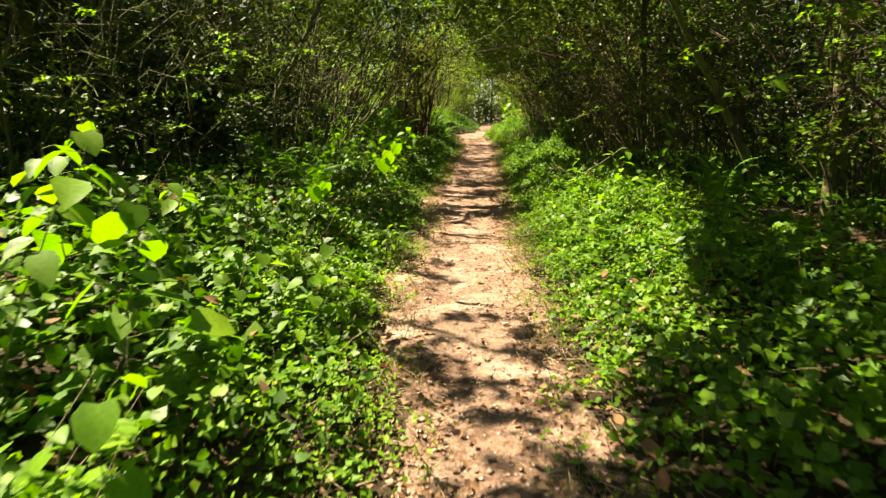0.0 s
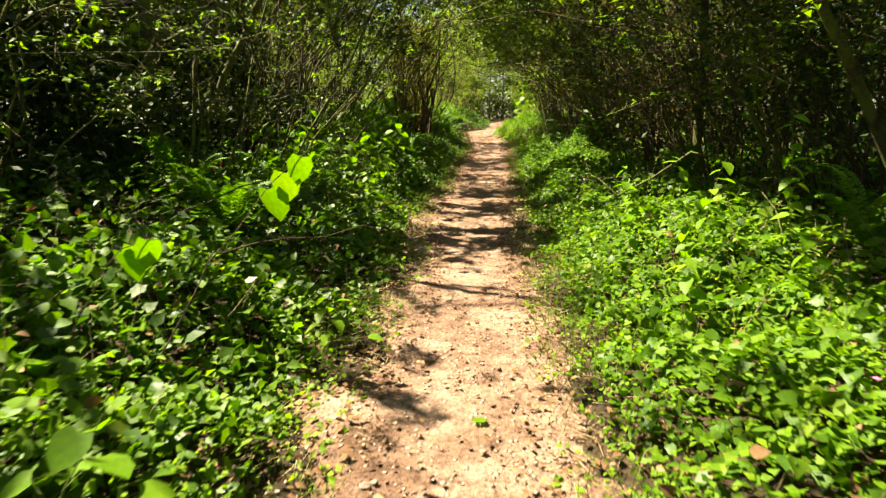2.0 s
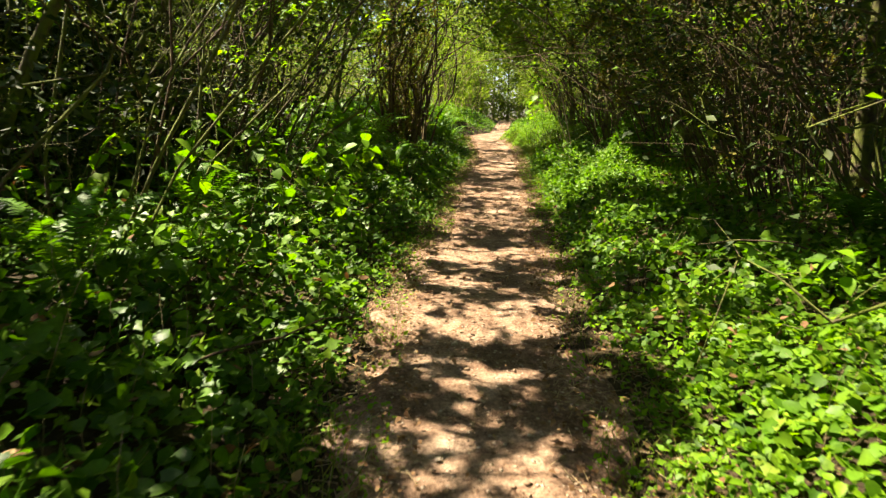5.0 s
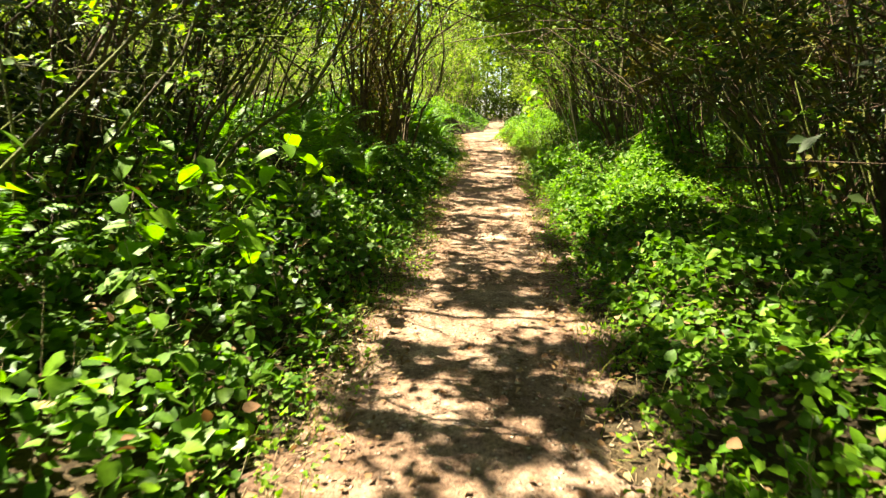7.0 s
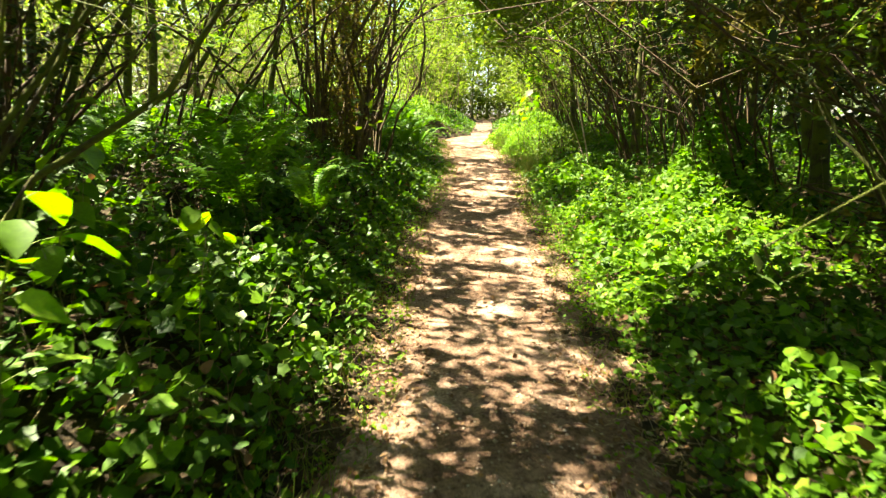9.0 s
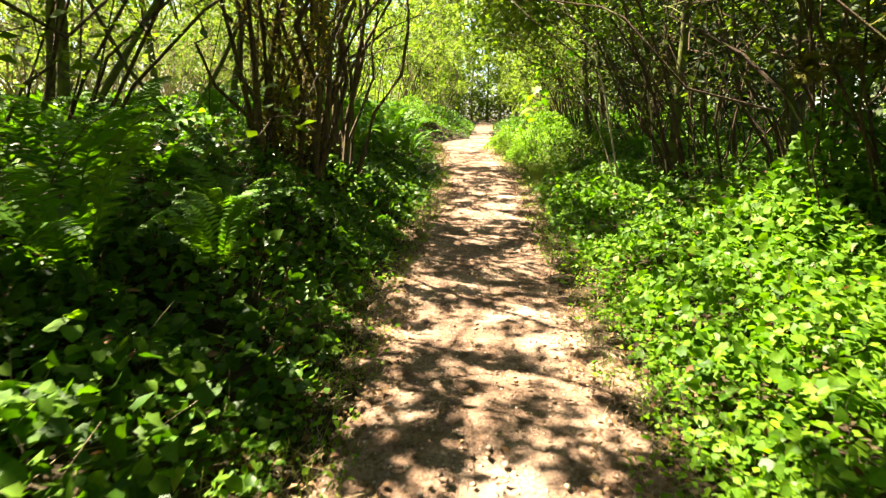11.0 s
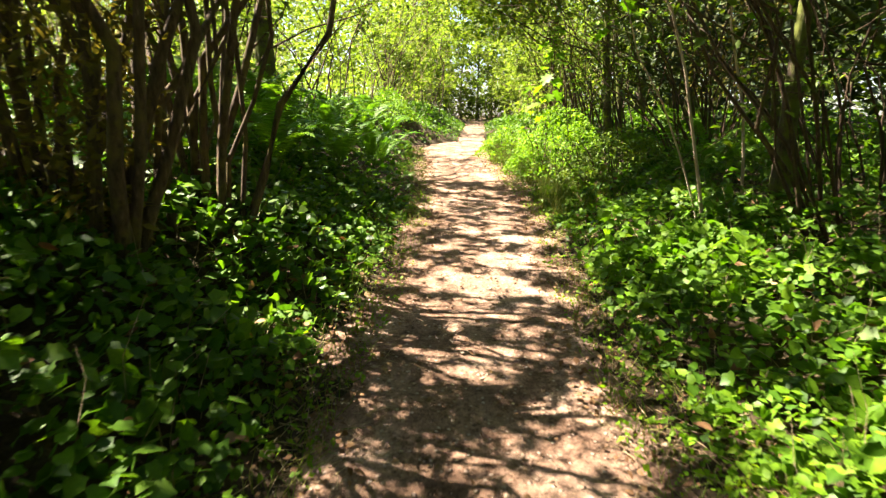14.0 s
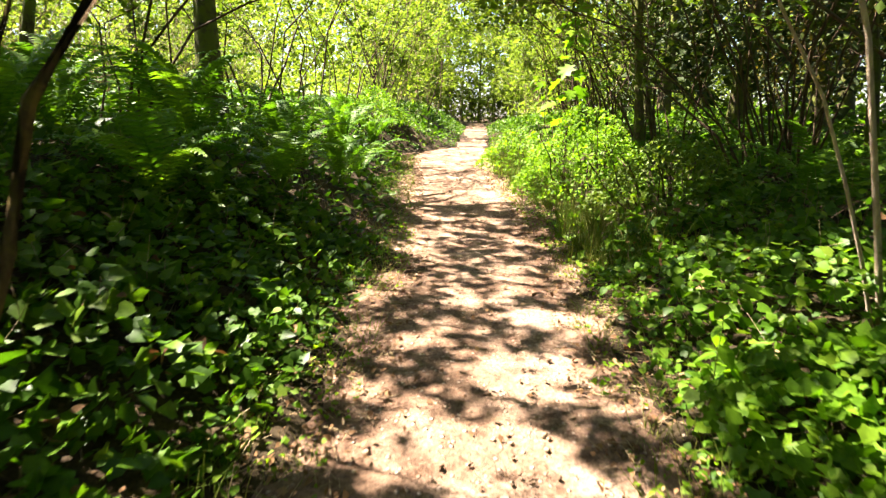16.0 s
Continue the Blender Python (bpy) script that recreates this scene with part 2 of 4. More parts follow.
def sunlit(x, y):
    """How open the leaf roof is towards the sun, over the ground point (x, y)."""
    d, side = off_trail(x, y)
    lane = np.interp(y, [0, 3.6, 4.4, 9.3, 10.0, 11.1, 11.5, 12.3, 12.7, 13.75, 13.95, 14.3, 14.6, 20, 26, 30.4, 30.9, 32, 32.5, 50],
                     [0.62, 0.62, 0.98, 0.98, 0.34, 0.34, 0.72, 0.72, 0.38, 0.38, 0.97, 0.97, 0.46, 0.50, 0.50, 0.42, 0.96, 0.96, 0.48, 0.6])
    for px, py in ((1.45, 22.0), (1.25, 24.35), (1.1, 24.5), (2.2, 25.9)):
        lane = np.maximum(lane, 1.15 * np.exp(-((x - px) ** 2 / 0.45 + (y - py) ** 2 / 0.22)))
    left = np.interp(y, [0, 5.5, 8.2, 9.5, 11, 13.6, 14.6, 17, 21, 23, 25, 27, 32, 40, 50], [0.97, 0.97, 0.70, 0.48, 0.85, 0.90, 0.80, 0.60, 0.38, 0.44, 0.80, 0.40, 0.46, 0.6, 0.8])
    left = np.where(x < -3.0, np.interp(y, [0, 5, 9, 15, 19, 24], [0.5, 0.35, 0.06, 0.08, 0.45, 0.85]), left)
    left = np.where((x < -3.0) & (x > -6.0) & (y > 16), left * 0.5, left)
    left = np.where((x < -0.7) & (y > 20.3) & (y < 27), left * 0.72, left)
    left = np.where((x < 0.1) & (y > 21.5) & (y < 29), np.interp(y, [21.5, 22.6, 24.3, 24.9, 26.5, 27.2, 29], [0.44, 0.62, 0.62, 0.12, 0.12, 0.36, 0.36]), left)
    left = np.where((x > 0.1) & (y > 23.0) & (y < 25.2), 0.92, left)
    left = np.where((d < 0.5) & (y > 14.3) & (y < 15.6), 0.35, left)
    left = np.maximum(left, 0.42 * np.exp(-((x + 2.6) ** 2 / 1.4 + (y - 19.4) ** 2 / 0.9)))
    right = np.interp(y, [0, 3.2, 4.4, 10.3, 11, 15, 16.2, 18.5, 21.3, 22.2, 25, 28, 29, 34, 40], [0.03, 0.03, 0.97, 0.97, 0.60, 0.72, 0.22, 0.92, 0.95, 0.58, 0.60, 0.45, 0.85, 0.85, 0.7])
    right = np.where(x > 1.35 + 0.45 * (y - 3), np.where(y < 7.2, 0.06, right), right)
    right = np.where(x > 3.5 + 1.1 * smooth(16, 18, y) - 0.6 * smooth(21.4, 22.2, y) + 1.2 * smooth(28, 29, y), 0.05 + 0.5 * smooth(38, 48, y) + 0.22 * smooth(9.5, 7.5, y) + 0.42 * smooth(12, 15, y) * (1 - smooth(24, 27, y)), right)
    right = np.where((x > 4.4) & (y > 2) & (y < 20), np.interp(y, [2, 7, 9, 11.5, 13, 17.5, 19], [0.6, 0.55, 0.12, 0.12, 0.62, 0.62, 0.06]), right)
    right = np.where((x > 2.7) & (x < 4.4) & (y > 12.3) & (y < 17), 0.24, right)
    return np.where(d < 0, lane, np.where(side < 0, left, right))


def shades(P):
    """True for leaves that hang where the roof is closed."""
    k = (P[:, 2] - 0.4) / SUN.z
    gx, gy = P[:, 0] - SUN.x * k, P[:, 1] - SUN.y * k
    return (0.45 * cloud(gx, gy, 0.40, 21) + 0.55 * cloud(gx, gy, 0.14, 22)) > 0.12 + 0.76 * sunlit(gx, gy)


def corridor_free(S):
    """True for stems that leave the walking space over the trail open."""
    inside = (np.abs(S[..., 0] - trail_c(S[..., 1])) < 0.9) & (S[..., 2] < 2.5) & (S[..., 1] < 49)
    return ~inside.any(axis=1)


def clear_of_walk(P, r=0.62):
    return (np.abs(P[:, 0] - 0.054 * P[:, 1]) > r) | (P[:, 2] > 2.25) | (P[:, 2] < 0.9)


def spares_light(S):
    """True for stems that do not cross the open gaps of the roof over the trail."""
    k = (S[..., 2] - 0.2) / SUN.z
    on_trail = off_trail(S[..., 0] - SUN.x * k, S[..., 1] - SUN.y * k)[0] < 0.1
    bright = ~shades(S.reshape(-1, 3)).reshape(S.shape[:2])
    return (on_trail & bright).sum(axis=1) < 2


# ---- mesh helpers ----
def mesh_of(name, V, F, mat, shade_smooth=False):
    V, F = np.asarray(V, np.float32), np.asarray(F, np.int32)
    me = bpy.data.meshes.new(name)
    k = F.shape[1]
    me.vertices.add(len(V))
    me.vertices.foreach_set("co", V.ravel())
    me.loops.add(F.size)
    me.loops.foreach_set("vertex_index", F.ravel())
    me.polygons.add(len(F))
    me.polygons.foreach_set("loop_start", np.arange(0, F.size, k, dtype=np.int32))
    me.polygons.foreach_set("loop_total", np.full(len(F), k, np.int32))
    if shade_smooth:
        me.polygons.foreach_set("use_smooth", np.ones(len(F), bool))
    me.materials.append(mat)
    me.update(calc_edges=True)
    return me


def part(name, VF, mat, parent=None, label="", shade_smooth=False):
    """One mesh object from (vertices, faces) or from a finished mesh, under a thing or part."""
    me = VF if isinstance(VF, bpy.types.Mesh) else mesh_of(name, VF[0], VF[1], mat, shade_smooth)
    ob = new(name, me)
    if parent:
        ob.parent = parent
    return tagged(ob, label)


def thing(name, at, label, category, group="", kind=""):
    ob = new(name)
    ob.empty_display_size = 0.1
    ob.location = at
    return tagged(ob, label, category, group, kind)


def join(*VF):
    vs, fs, k = [], [], 0
    for V, F in VF:
        vs.append(V)
        fs.append(F + k)
        k += len(V)
    return np.concatenate(vs), np.concatenate(fs)


def half_leaf(outline, rib, fold, droop):
    """A blade from one half's outline (base to tip), mirrored about its midrib; folded and drooping."""
    n = len(outline)
    V = [(0, rib, -droop * rib * rib)]
    V += [(x, y, fold * x - droop * y * y) for x, y in outline]
    V += [(-x, y, fold * x - droop * y * y) for x, y in outline[1:-1]]
    ring = list(range(1, n + 1)) + list(range(len(V) - 1, n, -1))
    return np.array(V, float), np.array([(0, ring[i], ring[(i + 1) % len(ring)]) for i in range(len(ring))])


OVATE = half_leaf([(0, 0), (0.27, 0.16), (0.34, 0.42), (0.20, 0.75), (0, 1.0)], 0.45, 0.22, 0.25)
ROUND = half_leaf([(0, 0.06), (0.30, 0.0), (0.45, 0.32), (0.33, 0.72), (0, 1.0)], 0.4, 0.16, 0.22)
IVY_SHAPE = half_leaf([(0, 0.04), (0.34, -0.03), (0.37, 0.22), (0.48, 0.42), (0.27, 0.66), (0, 1.0)], 0.34, 0.15, 0.2)
LOBED = half_leaf([(0, 0.0), (0.30, 0.02), (0.24, 0.22), (0.55, 0.36), (0.30, 0.46), (0.38, 0.74), (0.14, 0.72), (0, 1.0)], 0.35, 0.12, 0.22)
LANCE = half_leaf([(0, 0), (0.16, 0.3), (0.13, 0.62), (0, 1.0)], 0.4, 0.3, 0.3)
LITE = half_leaf([(0, 0), (0.34, 0.36), (0, 1.0)], 0.45, 0.2, 0.25)
KITE = (np.array([(0, 0, 0), (0.3, 0.45, 0.07), (0, 1, -0.12), (-0.3, 0.45, 0.07)], float), np.array([(0, 1, 2), (0, 2, 3)]))


def unit(v):
    return v / np.maximum(np.linalg.norm(v, axis=-1, keepdims=True), 1e-9)


def leaves(P, size, shape, tilt=0.6, lean=(0, 0, 1), rng=RNG):
    """Blades at the points P, facing lean give or take tilt, turned at random."""
    N = len(P)
    nrm = unit(np.asarray(lean, float) + tilt * rng.normal(size=(N, 3)))
    a = rng.normal(size=(N, 3))
    v = unit(a - nrm * np.sum(a * nrm, 1, keepdims=True))
    u = np.cross(v, nrm)
    T, F = shape
    s = np.broadcast_to(np.asarray(size, float), (N,))[:, None, None]
    wide = rng.uniform(0.8, 1.15, (N, 1, 1))
    V = P[:, None] + s * (T[None, :, :1] * wide * u[:, None] + T[None, :, 1:2] * v[:, None] + T[None, :, 2:] * rng.uniform(0.3, 1.7, (N, 1, 1)) * nrm[:, None])
    return V.reshape(-1, 3), (F[None] + (np.arange(N) * len(T))[:, None, None]).reshape(-1, 3)


def tubes(P, R, sides=4):
    """Tapered round stems along N polylines: P is N x K x 3, R the radii N x K."""
    N, K, _ = P.shape
    R = np.broadcast_to(R, (N, K))
    d = unit(np.gradient(P, axis=1))
    ref = np.where(np.abs(d[..., 2:]) > 0.9, np.array([1.0, 0, 0]), np.array([0, 0, 1.0]))
    u = unit(np.cross(d, ref))
    w = np.cross(d, u)
    a = np.arange(sides) * 2 * np.pi / sides
    V = P[:, :, None] + R[:, :, None, None] * (np.cos(a)[:, None] * u[:, :, None] + np.sin(a)[:, None] * w[:, :, None])
    i = np.arange(sides)
    j = (i + 1) % sides
    k = np.arange(K - 1)[:, None] * sides
    q = np.stack([k + i, k + j, k + sides + j, k + sides + i], -1).reshape(-1, 4)
    F = (q[None] + (np.arange(N) * K * sides)[:, None, None]).reshape(-1, 4)
    return V.reshape(-1, 3), np.concatenate([F[:, [0, 1, 2]], F[:, [0, 2, 3]]])


def stems(base, tip, K=7, sag=0.0, wiggle=0.05, rng=RNG):
    """Wandering polylines from base to tip; sag bows them up in the middle."""
    N = len(base)
    t = np.linspace(0, 1, K)[None, :, None]
    P = base[:, None] * (1 - t) + tip[:, None] * t
    L = np.linalg.norm(tip - base, axis=1)[:, None, None]
    walk_off = np.cumsum(rng.normal(size=(N, K, 3)), 1) * wiggle / math.sqrt(K)
    P = P + L * walk_off * t
    P[:, :, 2] += (4 * t * (1 - t))[:, :, 0] * sag * L[:, :, 0]
    return P


def taper(N, K, r0, r1):
    r0, r1 = np.broadcast_to(r0, (N,))[:, None], np.broadcast_to(r1, (N,))[:, None]
    t = np.linspace(0, 1, K)[None]
    return r0 * (1 - t) + r1 * t


# ---- ground and trail ----
def grid_mesh(xs, ys, zf):
    X, Y = np.meshgrid(xs, ys)
    V = np.stack([X, Y, zf(X, Y)], -1).reshape(-1, 3)
    i = np.arange((len(ys) - 1) * len(xs)).reshape(len(ys) - 1, len(xs))[:, :-1].ravel()
    w = len(xs)
    return V, np.stack([i, i + 1, i + w + 1, i + w], -1)


gx = np.concatenate([[-900, -300, -120, -60, -35, -22, -16], np.arange(-12, -4, 0.5), np.arange(-4, 6, 0.15), np.arange(6, 13, 0.5), [16, 22, 35, 60, 120, 300, 900]])
gy = np.concatenate([[-900, -300, -100, -40, -20, -10], np.arange(-6, 30, 0.18), np.arange(30, 62, 0.4), np.arange(62, 90, 2.0), [100, 130, 200, 400, 900]])


def forest_floor(X, Y):
    d, side = off_trail(X, Y)
    z = ground_z(np.clip(X, -14, 14), np.clip(Y, -30, 90))
    return z - 0.09 * smooth(0.02, -0.36, d) * smooth(-40, -25, Y) * (1 - smooth(70, 78, Y))


tagged(part("ground", grid_mesh(gx, gy, forest_floor), SOIL, shade_smooth=True), "dark brown forest soil under the plants", "ground", kind="structure")


def trail_mesh():
    ys = np.concatenate([np.arange(-25, 0, 0.5), np.arange(0, 30, 0.08), np.arange(30, 78, 0.4)])
    us = np.linspace(-1, 1, 41)
    U, Y = np.meshgrid(us, ys)
    half = np.interp(Y, TRAIL_Y, TRAIL_W) / 2
    X = trail_c(Y) + U * (half + 0.12)
    edge = smooth(0.70, 1.05, np.abs(U) + 0.30 * (lattice(Y * 1.9, np.sign(U) + 2, 31) - 0.5) + 0.22 * (lattice(Y * 6.0, X * 5, 32) - 0.5) + 0.20 * (lattice(Y * 14.0, X * 14, 35) - 0.5))
    z = np.interp(Y, RISE_Y, RISE_Z) + 0.012 - 0.025 * (1 - U * U) + 0.04 * (lattice(X * 2.2, Y * 2.2, 33) - 0.5) + 0.022 * (lattice(X * 8, Y * 8, 34) - 0.5) - 0.085 * edge
    V = np.stack([X, Y, z], -1).reshape(-1, 3)
    w = len(us)
    i = np.arange((len(ys) - 1) * w).reshape(len(ys) - 1, w)[:, :-1].ravel()
    return V, np.stack([i, i + 1, i + w + 1, i + w], -1)


trail = tagged(part("dirt_trail", trail_mesh(), DIRT, shade_smooth=True), "narrow packed pale brown dirt trail with grit", "path", kind="structure")


# ---- low cover on both banks ----
def cover_top(x, y):
    d, side = off_trail(x, y)
    tall = np.where(side < 0, 0.54 - 0.10 * smooth(16, 19, y), 0.42)
    tall = tall * (1 - 0.45 * smooth(24.5, 26, y) * (side < 0))
    return 0.035 + tall * (1 - np.exp(-np.clip(d, 0, 9) / 0.55)) * (0.35 + 0.85 * lattice(x * 1.3, y * 1.3, 41)) * (0.55 + 0.9 * lattice(x * 3.4, y * 3.4, 42))


def scatter(n, side, d0, d1, y0, y1, patchy=0.3, seed=51, near=1.0):
    y = RNG.uniform(y0, y1, n)
    d = d0 + (d1 - d0) * RNG.uniform(0, 1, n) ** near
    x = trail_c(y) + side * (np.interp(y, TRAIL_Y, TRAIL_W) / 2 + d)
    keep = (0.6 * cloud(x, y, 0.7, seed) + 0.4 * cloud(x, y, 0.26, seed + 9) > patchy * RNG.uniform(0, 1, n)) & (off_trail(x, y)[0] > -0.14 * RNG.uniform(0, 1, n))
    return x[keep], y[keep]


def cover(n, side, d0, d1, y0, y1, shape, size, low=0.25, tilt=0.62, patchy=0.3, seed=51, near=1.0):
    x, y = scatter(n, side, d0, d1, y0, y1, patchy, seed, near)
    h = cover_top(x, y) * (low + (1 - low) * RNG.uniform(0, 1, len(x)) ** 0.6)
    P = np.stack([x, y, ground_z(x, y) + h], -1)
    s = size * RNG.uniform(0.6, 1.35, len(x)) * (0.65 + 0.35 * smooth(0, 0.6, np.abs(x - trail_c(y)) - 0.8))
    return leaves(P, s, shape, tilt, (-0.12, -0.12, 1))


def creeping(n, side):
    """Small leaves close to the soil between the taller plants."""
    x, y = scatter(n, side, 0.1, 3.2, 0.0, 28, 0.1, 66)
    P = np.stack([x, y, ground_z(x, y) + RNG.uniform(0.01, 0.07, len(x))], -1)
    return leaves(P, RNG.uniform(0.04, 0.09, len(x)), KITE, 0.3)


def cover_object(name, VFs, mat, label):
    return tagged(part(name, join(*VFs), mat), label, "plants", kind="stuff")


for side in (-1, 1):
    cover_object("ground_ivy", [cover(18500, side, 0.06, 1.9, 0.0, 28, IVY_SHAPE, 0.088 if side < 0 else 0.074, 0.12, patchy=0.5, near=0.9),
                                cover(22000, side, 1.6, 6.5, 0.0, 34, LITE, 0.105, seed=52),
                                cover(9000, side, 0.0, 6.0, 27, 60, KITE, 0.15, seed=53)], IVY, "glossy dark green ivy leaves covering the bank")
    cover_object("herb_cover", [cover(15000, side, -0.04, 1.8, 0.0, 28, ROUND, 0.07, 0.3, 0.5, 0.8, 61, 0.8),
                                cover(9000, side, 1.4, 4.5, 0.0, 34, IVY_SHAPE, 0.10, 0.5, 0.5, 1.0, 62),
                                cover(9000, side, 0.0, 5.0, 27, 60, KITE, 0.13, 0.4, 0.6, 1.0, 63),
                                creeping(11000, side),
                                cover(7000, side, 4.5, 14.0, 6, 60, KITE, 0.27, 0.1, 0.6, 0.2, 64)], HERB, "fresh green soft herb leaves growing on the bank")


# ---- trees ----
def ball(n, centre, radii, shell=0.35, rng=RNG):
    v = unit(rng.normal(size=(n, 3))) * (shell + (1 - shell) * rng.uniform(0, 1, (n, 1))) ** 0.6
    return np.asarray(centre) + v * np.asarray(radii)


TREES = []


def tree(name, x, y, height, r, lean, limbs, label, crown=None, crown_mat=CROWN, n_leaves=0, leaf=0.16, bark=BARK, first=0.35, reach=2.4, sag=0.12, group="", roof=True, shape=KITE, sides=8):
    """A tapered trunk, limbs of their own, fine twigs and a crown of leaves with gaps. crown: centre offset and radii."""
    z = float(ground_z(x, y)) - 0.08
    ob = thing(name, (x, y, z), label, "tree", group)
    if n_leaves and roof:
        TREES.append((ob, x, y, z, height))
    base, tip = np.zeros((1, 3)), np.array([[lean[0], lean[1], height]])
    T = stems(base, tip, 12, 0.0, 0.05)
    rad = taper(1, 12, r, r * 0.25)
    rad[:, 0] *= 1.5
    rad[:, 1] *= 1.12
    part("trunk", tubes(T, rad, sides), bark, ob, shade_smooth=True)
    ends = []
    for i in range(limbs):
        f = first + (0.95 - first) * (i + 0.5) / limbs
        k = f * 11
        p = T[0, int(k)] * (1 - k % 1) + T[0, min(11, int(k) + 1)] * (k % 1)
        a = RNG.uniform(0, 2 * np.pi)
        L = reach * (1.15 - 0.6 * f) * RNG.uniform(0.7, 1.2)
        q = p + np.array([math.cos(a) * L, math.sin(a) * L, L * RNG.uniform(0.1, 0.6)])
        S = stems(p[None], q[None], 8, sag, 0.10)
        if n_leaves and roof and shades(S[0] + (x, y, z)).mean() < 0.65:
            continue
        part("limb", tubes(S, taper(1, 8, r * (1 - f) * 0.6 + 0.012, 0.006), 5), bark, ob, shade_smooth=True)
        ends.append(S[0, 3:])
    ends = np.concatenate(ends) if ends else T[0, 5:]
    b = ends[RNG.integers(0, len(ends), 40)]
    tagged(part("twiggery", tubes(stems(b, b + RNG.normal(size=(40, 3)) * (0.5, 0.5, 0.35), 5, 0.05, 0.15), taper(40, 5, 0.008, 0.003), 3), bark, ob), kind="stuff")
    if n_leaves:
        c, rr = crown
        clumps = ball(max(8, n_leaves // 90), c, rr, 0.3)
        P = clumps[RNG.integers(0, len(clumps), n_leaves)] + RNG.normal(size=(n_leaves, 3)) * (0.45, 0.45, 0.32)
        G = P + (x, y, z)
        keep = clear_of_walk(G)
        if roof:
            keep &= shades(G)
        keep &= G[:, 2] > ground_z(G[:, 0], G[:, 1]) + 0.4
        P = P[keep]
        if len(P):
            part("crown", leaves(P, leaf * RNG.uniform(0.6, 1.3, len(P)), shape, 0.8), crown_mat, ob)
    return ob


# tall trees on the sunny side, whose crowns make the leaf roof over the trail
for i in range(14):
    ty = -3 + i * 2.8 + RNG.uniform(-0.7, 0.7)
    tx = -5.2 - 2.4 * (i % 2) + RNG.uniform(-0.6, 0.6)
    tree("broadleaf_tree", tx, ty, RNG.uniform(8, 10), RNG.uniform(0.07, 0.12), (RNG.uniform(0.2, 1.4), RNG.uniform(-0.5, 0.5)), 8,
         "slender mossy broadleaf tree standing on the bank", (np.array([1.4, 0, 6.4]), (3.2, 2.6, 2.4)), CROWN, 8200, 0.16, group="trees along the trail")
for i in range(12):
    ty = 0 + i * 3.3 + RNG.uniform(-0.8, 0.8)
    tx = 5.0 + 2.2 * (i % 2) + RNG.uniform(-0.5, 0.5)
    tree("broadleaf_tree", tx, ty, RNG.uniform(7, 9), RNG.uniform(0.06, 0.11), (RNG.uniform(-1.4, -0.2), RNG.uniform(-0.5, 0.5)), 8,
         "slender mossy broadleaf tree standing on the bank", (np.array([-1.6, 0, 5.6]), (3.4, 2.4, 2.2)), CROWN, 5600, 0.16, group="trees along the trail")


# added trees, leaning so that their crowns shade chosen ground around the trail
for i, (bx, by, lx) in enumerate(((4.6, 1.0, -3.4), (4.8, 8.4, -3.4), (-4.3, 12.0, 3.6), (-5.4, 15.6, 4.4), (-4.9, 18.4, 4.0), (-5.6, 22.0, 4.6), (-5.4, 25.4, 4.6), (-5.2, 29.4, 4.4))):
    tree("leaning_tree", bx, by, 6.4 + 0.8 * (i > 2), 0.065, (lx, 0.6), 4, "thin leaning tree added to shade the trail",
         (np.array([lx * 1.1, 1.2, 5.4 + 0.6 * (i > 2)]), (2.4, 2.3, 1.5)), CROWN, 6500, 0.14, first=0.45, reach=1.8, group="trees along the trail")


def close_roof(n, leaf):
    """Outer foliage added along the sun's rays to close the leaf roof over ground wanted in shade, carried by thin
    boughs of their own.
    """
    gx, gy = RNG.uniform(-9, 7, n), RNG.uniform(-1.5, 40, n)
    k = (RNG.uniform(4.3, 7.4, n) - 0.4) / SUN.z
    P = np.stack([gx + SUN.x * k, gy + SUN.y * k, 0.4 + SUN.z * k], -1)
    open_sky = sunlit(gx, gy)
    keep = shades(P) & (RNG.uniform(0, 1, n) < 1.1 - 0.7 * open_sky)
    P, size = P[keep], leaf * np.where(open_sky < 0.36, 1.9, 1.0)[keep]
    at = np.array([(t[1], t[2]) for t in TREES])
    owner = np.argmin(((P[:, None, :2] - at[None]) ** 2).sum(-1), axis=1)
    for i, (ob, x, y, z, height) in enumerate(TREES):
        Q, ls = P[owner == i] - (x, y, z), size[owner == i]
        if len(Q) < 30:
            continue
        part("added_crown", leaves(Q, ls * RNG.uniform(0.6, 1.3, len(Q)), KITE, 0.6), CROWN, ob)
        q = Q[RNG.integers(0, len(Q), 9)]
        b = np.stack([q[:, 0] * 0.08, q[:, 1] * 0.08, q[:, 2] * RNG.uniform(0.45, 0.7, 9)], -1)
        S = stems(b, q, 8, 0.10, 0.10)
        for j in range(9):
            if shades(S[j] + (x, y, z)).mean() < 0.7:
                continue
            part("bough", tubes(S[j:j + 1], taper(1, 8, 0.018, 0.004), 4), BARK, ob)


close_roof(125000, 0.125)


